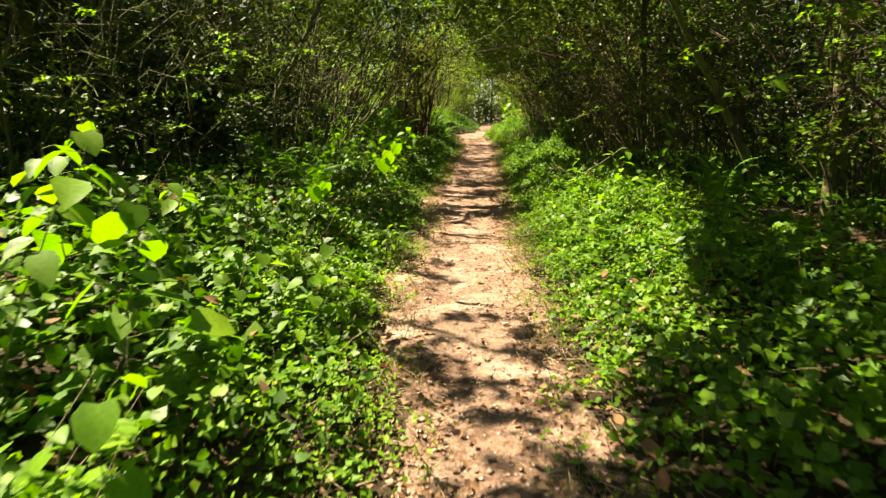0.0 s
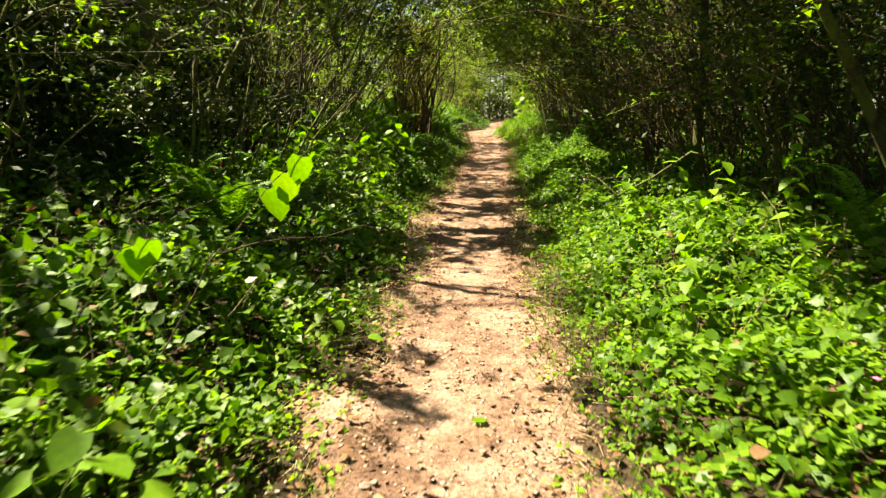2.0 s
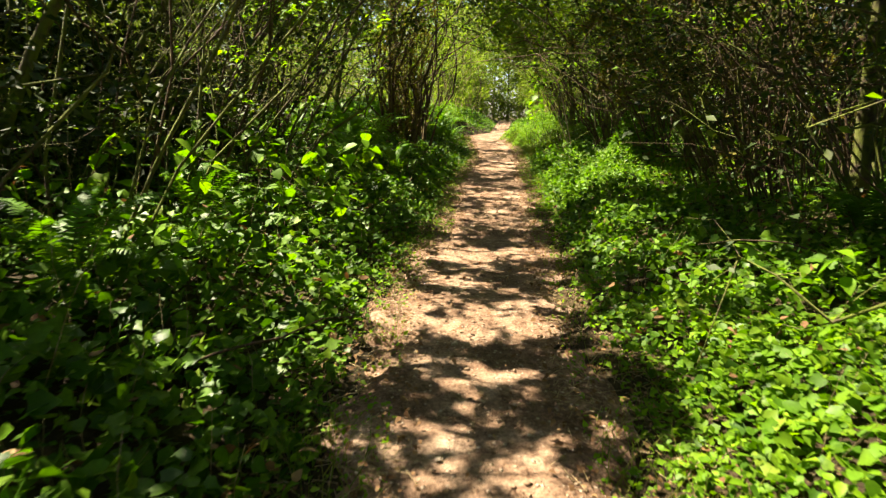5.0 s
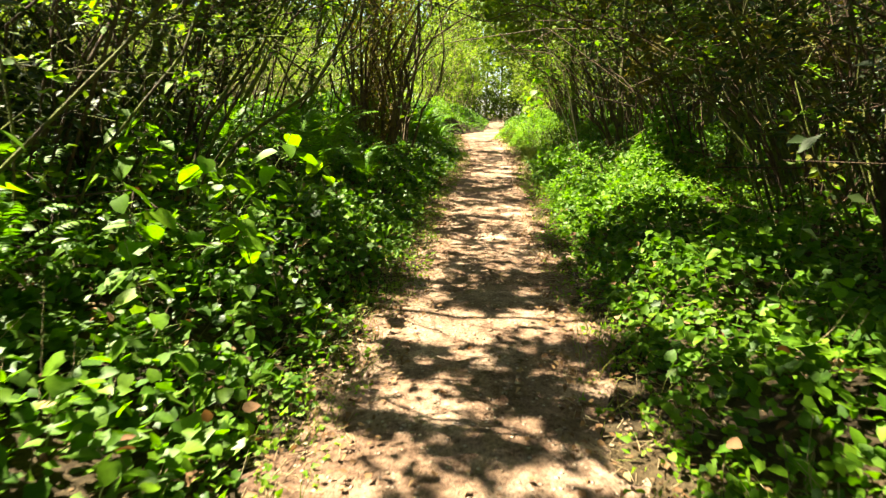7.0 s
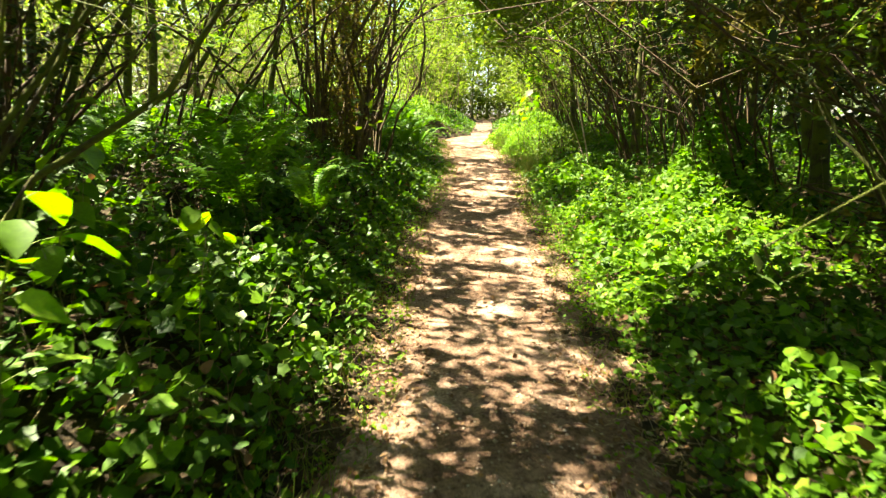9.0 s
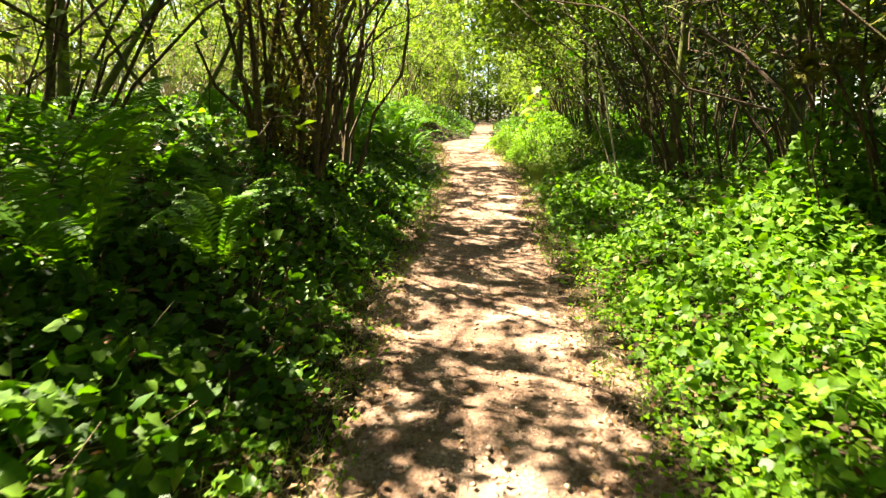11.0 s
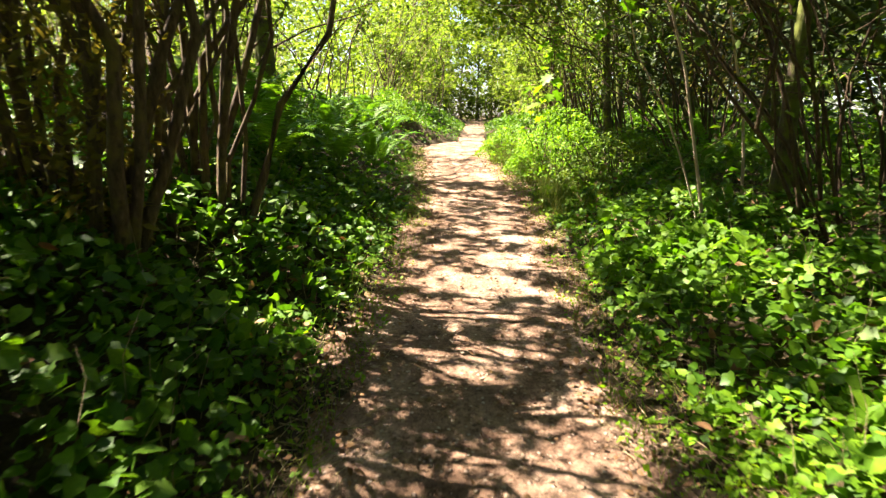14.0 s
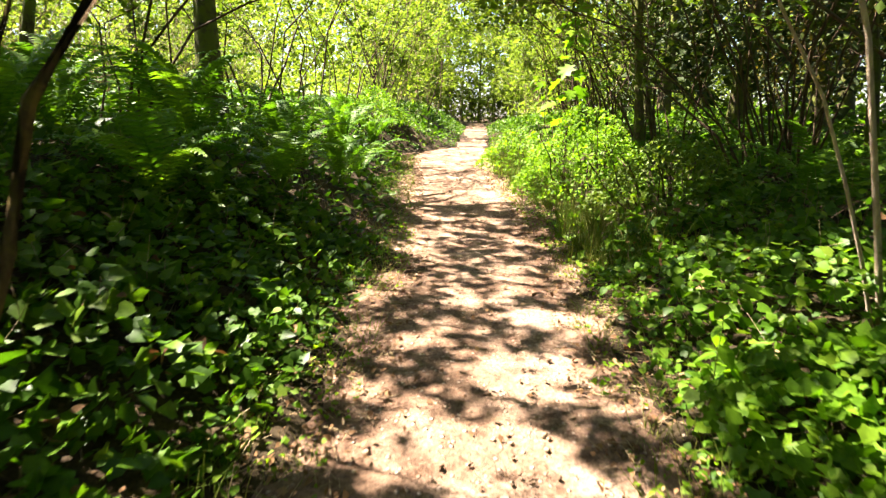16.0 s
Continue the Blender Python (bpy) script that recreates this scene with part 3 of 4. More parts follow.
# ---- thickets: many thin stems with small leaves ----
def thicket(name, x, y, height, spread, n_stems, n_leaves, label, lean=(0, 0), mat=CROWN, bark=TWIG, leaf=0.075, r=0.012, roof=True, shape=KITE, low=0.25, twiggy=3, category="shrub", sag=0.1, tangle=0.34, sprays=0):
    z = float(ground_z(x, y)) - 0.05
    ob = thing(name, (x, y, z), label, category, "shrubs along the trail")
    a = RNG.uniform(0, 2 * np.pi, n_stems)
    d = RNG.uniform(0.1, 1, n_stems) ** 0.7
    base = np.stack([np.cos(a) * d * 0.28 * spread, np.sin(a) * d * 0.28 * spread, 0 * a], -1)
    hh = height * RNG.uniform(0.55, 1.05, n_stems)
    tip = np.stack([np.cos(a) * d * spread + lean[0] * hh / height, np.sin(a) * d * spread + lean[1] * hh / height, hh], -1)
    S = stems(base, tip, 9, sag, tangle)
    S = S[corridor_free(S + (x, y, z))]
    if roof and category == "shrub":
        S = S[spares_light(S + (x, y, z))]
    n_stems = len(S)
    rr = taper(n_stems, 9, r * RNG.uniform(0.6, 1.5, n_stems), 0.004)
    for i in range(n_stems):
        part("stem", tubes(S[i:i + 1], rr[i:i + 1], 6 if r > 0.03 else 4), bark, ob, shade_smooth=True)
    nt = n_stems * twiggy
    b = S[RNG.integers(0, n_stems, nt), RNG.integers(3, 9, nt)]
    tw = stems(b, b + RNG.normal(size=(nt, 3)) * (0.32, 0.32, 0.25) * max(0.6, spread * 0.6), 4, 0.04, 0.3)
    tw = tw[corridor_free(tw + (x, y, z))]
    nt = len(tw)
    tagged(part("twiggery", tubes(tw, taper(nt, 4, 0.005, 0.002), 3), bark, ob), kind="stuff")
    if sprays:
        ends = S[RNG.integers(0, n_stems, sprays), RNG.integers(4, 9, sprays)]
        ends = ends[ends[:, 2] > 0.9]
        a = RNG.uniform(0, 2 * np.pi, len(ends))
        way = np.stack([np.cos(a), np.sin(a), RNG.uniform(-0.25, 0.15, len(ends))], -1) * RNG.uniform(0.4, 0.9, (len(ends), 1))
        sp = stems(ends, ends + way, 6, 0.06, 0.08)
        sp = sp[corridor_free(sp + (x, y, z))]
        tagged(part("spray_wood", tubes(sp, taper(len(sp), 6, 0.004, 0.002), 3), bark, ob), kind="stuff")
        q = np.repeat(sp[:, 1:].reshape(-1, 3), 4, axis=0)
        q = q + RNG.normal(size=q.shape) * (0.06, 0.06, 0.015)
        tagged(part("spray_foliage", leaves(q, 0.085 * RNG.uniform(0.6, 1.3, len(q)), LITE, 0.28, (-0.1, -0.1, 1)), YOUNG, ob, "sunlit yellow-green leaves"), kind="stuff")
    if n_leaves:
        pts = np.concatenate([tw.reshape(-1, 3), S[:, 3:].reshape(-1, 3)])
        P = pts[RNG.integers(0, len(pts), n_leaves)] + RNG.normal(size=(n_leaves, 3)) * 0.10
        G = P + (x, y, z)
        keep = clear_of_walk(G) & (P[:, 2] > height * low * RNG.uniform(0, 1.6, n_leaves))
        if roof:
            keep &= shades(G) | (P[:, 2] < 1.3)
        P = P[keep]
        part("foliage", leaves(P, leaf * RNG.uniform(0.6, 1.3, len(P)), shape, 0.5), mat, ob)
    return ob


BRUSH = "dense brown twiggy shrub with small green leaves"
for i in range(12):
    ty = 5.6 + i * 1.15 + RNG.uniform(-0.3, 0.3)
    # two in three take the darker leaf, with shade put into the colour
    thicket("shrub", -4.0 - 1.2 * (i % 2) + RNG.uniform(-0.4, 0.3), ty, RNG.uniform(3.2, 4.4), 1.9, 18, 2400, BRUSH, (RNG.uniform(0.2, 1.4), 0), mat=SHADE_DARK if i % 3 else CROWN, bark=BARK, twiggy=7, low=0.05, sprays=12)
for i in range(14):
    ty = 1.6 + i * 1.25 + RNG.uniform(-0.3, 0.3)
    # the first six keep crown leaf; shade is coloured into most others
    thicket("shrub", 4.7 + 1.0 * (i % 2) + RNG.uniform(-0.3, 0.3) - 0.5 * (i < 2), ty, RNG.uniform(3.2, 4.8), 1.9, 18, 2500, BRUSH, (RNG.uniform(-1.6, -0.4), 0), mat=CROWN if i < 6 or i % 3 == 0 else SHADE_DARK, twiggy=7, low=0.05, sprays=38 if i < 7 else 12)
# shrubs that arch over the trail further on
for sx, sy, hh, ll in ((-3.3, 14.6, 5.2, 2.2), (-3.4, 17.4, 5.4, 2.4), (-2.9, 26.0, 5.8, 2.4), (-2.6, 29.5, 5.8, 2.2), (-2.0, 33.4, 5.6, 1.8), (-1.7, 36.4, 5.4, 1.4), (5.0, 24.4, 5.6, -2.2), (-3.2, 20.8, 6.0, 2.6), (4.9, 20.2, 6.0, -2.4), (-1.2, 39.8, 5.4, 1.2), (-0.6, 43.5, 5.6, 1.4), (5.4, 17.4, 5.6, -2.4), (5.6, 22.6, 5.8, -2.2), (6.0, 25.8, 6.0, -2.2),
                       (5.8, 29.4, 6.0, -2.0), (5.7, 33.0, 5.8, -1.8), (5.8, 36.4, 5.4, -1.4), (6.2, 40, 5.6, -1.4), (6.8, 44, 5.8, -1.4), (1.2, 48, 6, 0.8), (7.4, 49, 6, -1)):
    thicket("arching_shrub", sx, sy, hh, 1.9, 15, 2300, "tall arching shrub with mossy twigs and small leaves", (ll, 0), leaf=0.11, twiggy=6, low=0.5, r=0.018, sprays=14)

for sx, sy in ((5.2, 13.6), (5.7, 15.8), (6.6, 30.2)):
    thicket("bare_shrub", sx, sy, RNG.uniform(3.4, 4.6), 1.8, 14, 1300, "tangle of bare brown mossy twigs", (-0.8, 0), mat=MOSS, bark=TWIG, leaf=0.075, twiggy=9, sprays=10, low=0.0, r=0.016)
# these leaves carry the wood's shade in their dark colour
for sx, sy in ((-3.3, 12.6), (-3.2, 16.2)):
    thicket("shrub", sx, sy, 4.4, 1.7, 16, 2600, BRUSH, (0.9, 0), mat=SHADE_DARK, twiggy=9, low=0.1)

# shade under the high canopy is put into these leaves' colour
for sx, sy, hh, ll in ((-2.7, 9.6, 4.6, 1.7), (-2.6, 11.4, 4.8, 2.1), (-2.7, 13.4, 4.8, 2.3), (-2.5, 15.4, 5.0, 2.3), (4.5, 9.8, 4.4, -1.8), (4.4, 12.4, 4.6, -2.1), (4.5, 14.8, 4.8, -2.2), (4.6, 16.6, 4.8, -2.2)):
    thicket("arching_shrub", sx, sy, hh, 1.6, 14, 2400, "arching shrub bending over the trail, shade put into its dark leaf colour", (ll, 0.3), mat=SHADE_DARK, bark=BARK, leaf=0.085, twiggy=8, low=0.45, r=0.016, sprays=8)

# green walls along the far trail and where it ends out of sight
FAR = [(trail_c(44 + 4.2 * i) + s * (3.4 + 0.5 * (i % 2)), 44 + 4.2 * i) for i in range(7) for s in (-1, 1)] + [(0.5 + i * 1.9, 77.5 + 1.6 * (i % 2)) for i in range(6)]
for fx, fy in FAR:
    # sunlight on these walls is partly in the pale leaf colour
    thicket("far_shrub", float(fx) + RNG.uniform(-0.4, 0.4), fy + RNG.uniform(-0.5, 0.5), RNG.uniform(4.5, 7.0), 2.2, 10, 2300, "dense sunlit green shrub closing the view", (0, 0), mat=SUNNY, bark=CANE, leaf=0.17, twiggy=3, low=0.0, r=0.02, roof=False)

# multi-stemmed clump close to the trail
clump = thicket("hazel_clump", -1.25, 22.9, 6.0, 1.5, 22, 900, "tall clump of mossy brown hazel stems", (0.3, 0.2), bark=RAGGED, r=0.034, twiggy=12, category="tree", sag=0.03, leaf=0.08, low=0.4, tangle=0.24)
thicket("hazel_clump", -0.95, 24.0, 5.5, 1.6, 18, 1600, "tall clump of mossy brown hazel stems", (0.2, 0.3), bark=RAGGED, tangle=0.24, r=0.03, twiggy=10, category="tree", leaf=0.09, low=0.5, sag=0.03)
thicket("hazel_clump", -4.4, 19.9, 6.0, 1.8, 7, 900, "arching mossy maple with several thick stems", (1.6, 0.2), bark=BARK, r=0.07, twiggy=12, category="tree", leaf=0.11, low=0.5, sag=0.10)
n = 4600
a, d, h = RNG.uniform(0, 2 * np.pi, n), np.sqrt(RNG.uniform(0, 1, n)), RNG.uniform(0.1, 4.0, n)
P = np.stack([np.cos(a) * d * (0.35 + 0.16 * h) + 0.06 * h, np.sin(a) * d * (0.35 + 0.16 * h), h], -1)
tagged(part("moss", leaves(P, RNG.uniform(0.04, 0.13, n), LANCE, 0.7, (0, 0, 0)), MOSS, clump, "ragged brown moss and dead leaves"), kind="stuff")
tree("broadleaf_tree", -3.55, 10.2, 8, 0.09, (0.2, 0.1), 6, "dark upright mossy trunk beside the trail")
tree("broadleaf_tree", -4.7, 11.6, 8, 0.11, (-0.2, 0.1), 6, "dark upright mossy trunk beside the trail")
tree("broadleaf_tree", -2.4, 32.0, 9, 0.22, (0.3, 0.0), 7, "thick old trunk hung with ivy and moss")

# ---- dark conifers on the shady side ----
for i in range(16):
    ty = 15 + i * 2.1 + RNG.uniform(-0.6, 0.6)
    tx = 7.2 + 2.3 * (i % 3) + RNG.uniform(-0.6, 0.6) + 0.06 * (ty - 15)
    t = tree("conifer_tree", tx, ty, RNG.uniform(11, 14), RNG.uniform(0.12, 0.22), (0, 0), 14, "dark conifer with drooping mossy branches", (np.array([0, 0, 4.2]), (2.0, 2.0, 3.6)), NEEDLE, 2300, 0.22,
             first=0.1, reach=2.6, sag=-0.05, group="conifers in the wood", roof=False, shape=KITE)

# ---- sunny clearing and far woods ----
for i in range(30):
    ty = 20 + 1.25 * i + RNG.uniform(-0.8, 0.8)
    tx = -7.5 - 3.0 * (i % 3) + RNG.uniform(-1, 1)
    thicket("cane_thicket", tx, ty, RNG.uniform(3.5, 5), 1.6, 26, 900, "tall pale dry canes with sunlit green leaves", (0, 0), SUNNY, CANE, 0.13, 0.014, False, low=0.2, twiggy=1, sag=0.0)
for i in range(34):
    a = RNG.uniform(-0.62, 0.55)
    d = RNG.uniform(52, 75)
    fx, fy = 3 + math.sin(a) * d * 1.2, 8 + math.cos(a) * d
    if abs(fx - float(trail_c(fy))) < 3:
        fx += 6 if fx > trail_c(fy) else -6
    # left of x = 9 sun is coloured into the leaves; beyond, darker crown leaf
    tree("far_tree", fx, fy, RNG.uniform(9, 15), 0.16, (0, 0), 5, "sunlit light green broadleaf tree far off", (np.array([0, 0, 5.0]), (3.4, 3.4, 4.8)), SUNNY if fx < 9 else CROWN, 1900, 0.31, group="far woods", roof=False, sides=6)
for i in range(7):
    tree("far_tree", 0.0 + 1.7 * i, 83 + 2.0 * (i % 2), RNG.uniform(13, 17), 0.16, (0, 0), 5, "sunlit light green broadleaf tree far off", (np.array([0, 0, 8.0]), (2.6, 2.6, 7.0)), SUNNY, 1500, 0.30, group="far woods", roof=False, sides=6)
for i in range(26):
    a = i / 26 * 2 * np.pi
    fx, fy = 2 + math.cos(a) * 24, 16 + math.sin(a) * 40
    if abs(fx - 2) > 9 or fy < -12:
        tree("far_tree", fx, fy, RNG.uniform(10, 14), 0.18, (0, 0), 4, "broadleaf tree in the surrounding wood", (np.array([0, 0, 5.2]), (4.2, 4.2, 5.0)), CROWN, 1200, 0.46, group="far woods", roof=False, sides=6)



def belt(n, x0, x1, y0, y1, z1, size):
    x, y = RNG.uniform(x0, x1, n), RNG.uniform(y0, y1, n)
    keep = (np.abs(x - trail_c(y)) > 2.2) | (y > 77)
    x, y, n = x[keep], y[keep], int(keep.sum())
    z = RNG.uniform(0, 1, n) ** 0.8 * z1 * (0.55 + 0.45 * cloud(x, y, 3.0, 71))
    P = np.stack([x, y, ground_z(np.clip(x, -14, 14), np.clip(y, -30, 90)) + z], -1)
    return leaves(P, size * RNG.uniform(0.6, 1.4, n), KITE, 0.9)


# pale leaf belts, with the sunlight put into their colour
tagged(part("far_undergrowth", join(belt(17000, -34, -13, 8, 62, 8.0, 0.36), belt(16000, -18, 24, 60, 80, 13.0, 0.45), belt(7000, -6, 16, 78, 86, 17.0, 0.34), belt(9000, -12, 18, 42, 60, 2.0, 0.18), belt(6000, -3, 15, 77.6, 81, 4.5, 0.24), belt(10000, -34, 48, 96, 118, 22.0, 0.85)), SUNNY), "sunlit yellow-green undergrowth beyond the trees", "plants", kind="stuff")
# belts of darker leaf, coloured for the deep shade between the trees
tagged(part("shade_dark_undergrowth", join(belt(17000, 8, 26, 0, 60, 6.5, 0.32), belt(9000, -20, -7, -12, 18, 4.5, 0.28), belt(5000, -20, 20, -24, -10, 6, 0.35), belt(11000, -8.5, -4.5, 4, 18.5, 5.2, 0.20), belt(5000, 6.2, 9, 1, 13, 5.2, 0.20), belt(2500, 7.0, 9, 13, 24, 5.2, 0.20), belt(3500, -6.0, -3.2, 9, 18, 2.4, 0.16)), SHADE_DARK), "undergrowth inside the wood, shade put into its dark leaf colour", "plants", kind="stuff")


# ---- ferns: every frond is a part ----
def frond_mesh(length, rise, seed):
    rng = np.random.default_rng(seed)
    K = 26
    t = np.linspace(0.0, 1, K)
    sx = rng.normal() * 0.06
    R = np.stack([sx * np.sin(t * 3), length * (0.82 * t - 0.06 * t * t), length * rise * (1.15 * t - 0.72 * t ** 2.4)], -1)
    VF = [tubes(R[None], taper(1, K, 0.006, 0.0015), 3)]
    d = unit(np.gradient(R, axis=0))
    up = np.cross(np.array([1.0, 0, 0]), d)
    for side in (-1, 1):
        for k in range(4, K):
            f = (k - 3) / (K - 3)
            L = length * 0.105 * (math.sin(math.pi * min(1.0, 0.18 + 0.84 * f)) ** 0.8 + 0.06)
            out = unit(np.array([side, 0, 0]) + 0.35 * d[k] - 0.10 * up[k] + rng.normal(size=3) * 0.06)
            w = length * 0.0125
            a, b = R[k] - d[k] * w, R[k] + d[k] * w
            m = R[k] + out * L * 0.55 + up[k] * 0.01
            VF.append((np.array([a, m - d[k] * w * 0.9, R[k] + out * L - up[k] * L * 0.12, m + d[k] * w * 0.9, b]), np.array([(0, 1, 3), (0, 3, 4), (1, 2, 3)])))
    return mesh_of("frond", *join(*VF), FERN)


FRONDS = [frond_mesh(RNG.uniform(0.85, 1.1), RNG.uniform(0.65, 1.05), 100 + i) for i in range(6)]


def fern(x, y, size=1.0, n=15, label="bright green sword fern with arching fronds"):
    ob = thing("sword_fern", (x, y, float(ground_z(x, y)) + 0.05), label, "fern", "ferns on the bank")
    for i in range(n):
        f = part("frond", FRONDS[int(RNG.integers(0, 6))], FERN, ob)
        f.rotation_euler = (RNG.uniform(0.05, 0.6), RNG.uniform(-0.15, 0.15), i / n * 2 * math.pi + RNG.uniform(-0.25, 0.25))
        f.scale = [size * RNG.uniform(0.75, 1.1)] * 3
    return ob


FERNS_NEAR = [(-2.15, 10.5, 0.8), (-1.9, 8.3, 0.8), (-2.7, 9.2, 0.8), (-3.2, 14.4, 0.9), (-2.4, 13.0, 0.8), (-1.9, 20.6, 0.85), (-1.55, 18.7, 1.15), (-1.0, 19.5, 0.85), (-3.3, 19.2, 1.0), (-2.1, 19.6, 1.0), (-1.2, 20.3, 0.8), (-3.0, 17.2, 0.8), (-2.6, 21.6, 0.9)]
FERNS_FAR = [(-1.9, 26.2, 1.0), (-0.9, 26.5, 0.95), (-2.3, 27.6, 1.05), (-1.2, 28.0, 1.1), (-0.35, 28.2, 0.9), (-3.1, 28.9, 1.1), (-1.9, 29.4, 1.1), (-0.6, 29.8, 1.0), (0.0, 30.4, 0.9), (-2.7, 30.7, 1.1), (-1.1, 31.2, 1.1), (0.05, 32.0, 0.9), (-0.4, 33.4, 1.0), (-0.5, 35.0, 1.0), (-0.1, 36.5, 0.9), (-3.6, 26.8, 1.0), (-3.9, 30.6, 1.0), (3.7, 7.7, 0.7), (4.1, 12.4, 0.8), (3.6, 10.2, 0.6), (5.2, 27.6, 0.9)]
for fx, fy, fs in FERNS_NEAR + FERNS_FAR:
    fern(fx, fy, fs * 1.22)


# ---- young saplings with single leaves ----
LEAF_MESHES = {"oval": mesh_of("leaf", *OVATE, YOUNG_ONE), "round": mesh_of("leaf", *ROUND, YOUNG_ONE), "ivy": mesh_of("leaf", *IVY_SHAPE, IVY_ONE), "lobed": mesh_of("leaf", *LOBED, YOUNG_ONE)}


def sapling(name, at, height, lean, n, leaf, kind_of_leaf, label, category, group="", bark=STALK, r=0.006, low=0.3, side_twigs=True):
    ob = thing(name, at, label, category, group)
    S = stems(np.zeros((1, 3)), np.array([[lean[0], lean[1], height]]), 8, 0.06, 0.08)
    part("stem", tubes(S, taper(1, 8, r, r * 0.35), 5), bark, ob, shade_smooth=True)
    for i in range(n):
        k = 7 * (low + (1 - low) * (i + 0.5) / n)
        p = S[0, int(k)] * (1 - k % 1) + S[0, min(7, int(k) + 1)] * (k % 1)
        a = i * 2.4 + RNG.uniform(-0.4, 0.4)
        if side_twigs:
            q = p + np.array([math.cos(a), math.sin(a), 0.25]) * RNG.uniform(0.04, 0.26) * (1.2 - i / n)
            part("twig", tubes(stems(p[None], q[None], 3, 0.05, 0.05), taper(1, 3, r * 0.4, r * 0.25), 3), bark, ob)
            p = q
        f = part("leaf", LEAF_MESHES[kind_of_leaf], None, ob)
        f.location = p
        f.rotation_euler = (RNG.uniform(-0.75, 0.15), RNG.uniform(-0.4, 0.4), a - math.pi / 2)
        f.scale = [leaf * RNG.uniform(0.7, 1.25)] * 3
    return ob


def on_ground(x, y, up=0.0):
    return (x, y, float(ground_z(x, y)) - 0.03 + up)


HAZEL = "young hazel shoot with large lime green leaves"
PROTO = [sapling("hazel_shoot", on_ground(-1.55, 2.5), 0.95, (0.35, -0.1), 11, 0.19, "round", HAZEL, "sapling", "young shoots"),
         sapling("hazel_shoot", on_ground(-2.2, 3.3), 1.0, (0.2, -0.3), 12, 0.18, "oval", HAZEL, "sapling", "young shoots"),
         sapling("hazel_shoot", on_ground(-0.95, 4.1), 0.55, (0.1, -0.1), 10, 0.13, "round", HAZEL, "sapling", "young shoots"),
         sapling("hazel_shoot", on_ground(-0.62, 6.3), 0.5, (0.2, -0.05), 10, 0.10, "oval", HAZEL, "sapling", "young shoots")]
SHOOTS_NEAR = [(-0.75, 3.6, 1.0, 2), (-1.05, 4.3, 1.05, 2), (-0.95, 3.3, 0.9, 3), (-1.35, 14.7, 1.2, 1), (-1.0, 12.6, 1.1, 2), (-1.6, 14.0, 1.1, 0), (-1.9, 15.0, 1.2, 1), (-2.5, 13.4, 1.2, 1), (-2.0, 11.2, 1.0, 2), (-1.05, 1.5, 0.7, 0), (-1.5, 1.3, 0.8, 1), (-0.6, 3.9, 0.9, 2), (-1.3, 3.7, 1.0, 2), (-1.7, 4.6, 0.9, 1), (-2.6, 4.4, 1.1, 0), (-1.1, 2.9, 0.8, 2), (-1.9, 2.2, 1.1, 1), (-2.9, 2.9, 1.1, 0)]
SHOOTS_MIDDLE = [(-1.3, 11.9, 0.9, 2), (-0.8, 11.4, 0.7, 2), (-1.5, 13.6, 1.0, 0), (-0.85, 13.3, 1.0, 3), (-1.1, 14.2, 1.1, 1), (-1.9, 12.7, 1.1, 1), (-2.4, 14.6, 1.1, 0), (-1.7, 15.6, 1.15, 1), (-1.2, 16.4, 1.0, 0), (-2.2, 16.6, 1.1, 1), (-0.7, 15.0, 0.9, 2), (-2.9, 12.0, 1.1, 0)]
SHOOTS_FAR = [(-0.6, 17.6, 0.8, 3), (-0.45, 19.0, 0.8, 3), (-1.0, 18.0, 0.9, 2), (1.75, 9.0, 0.6, 3), (2.3, 11.8, 0.7, 2), (2.0, 13.2, 0.8, 3), (2.9, 13.0, 0.8, 2), (2.3, 15.2, 0.7, 3), (3.0, 16.0, 0.8, 2), (2.6, 5.6, 0.7, 3), (3.1, 8.6, 0.9, 2), (2.4, 18.0, 0.6, 3), (2.75, 20.4, 0.7, 3)]
for x, y, s, k in SHOOTS_NEAR + SHOOTS_MIDDLE + SHOOTS_FAR:
    c = copy_thing(PROTO[k], pose(*on_ground(x, y), 0, 0, RNG.uniform(0, 360)))
    c.scale = [s] * 3
for bx, by, h, lx, ly in ((-1.5, 5.75, 1.18, 1.06, -0.43), (-1.85, 5.5, 0.86, 0.89, -0.26)):
    sprig = sapling("hazel_shoot", on_ground(bx, by), h, (lx, ly), 3, 0.15, "round", "thin arching twig with a few lime green leaves", "sapling", "young shoots", TWIG, 0.005, 0.82, False)
    for k, blade in enumerate(c for c in sprig.children if c.name.startswith("leaf")):
        blade.rotation_euler = (-1.0 - 0.15 * k, 0.15 * k - 0.1, 0.4 * k - 0.3)
        blade.scale = [0.17 - 0.02 * k] * 3

# tall thin herb stalks on the sunny bank
NETTLE = "thin upright herb stalk with paired green leaves"
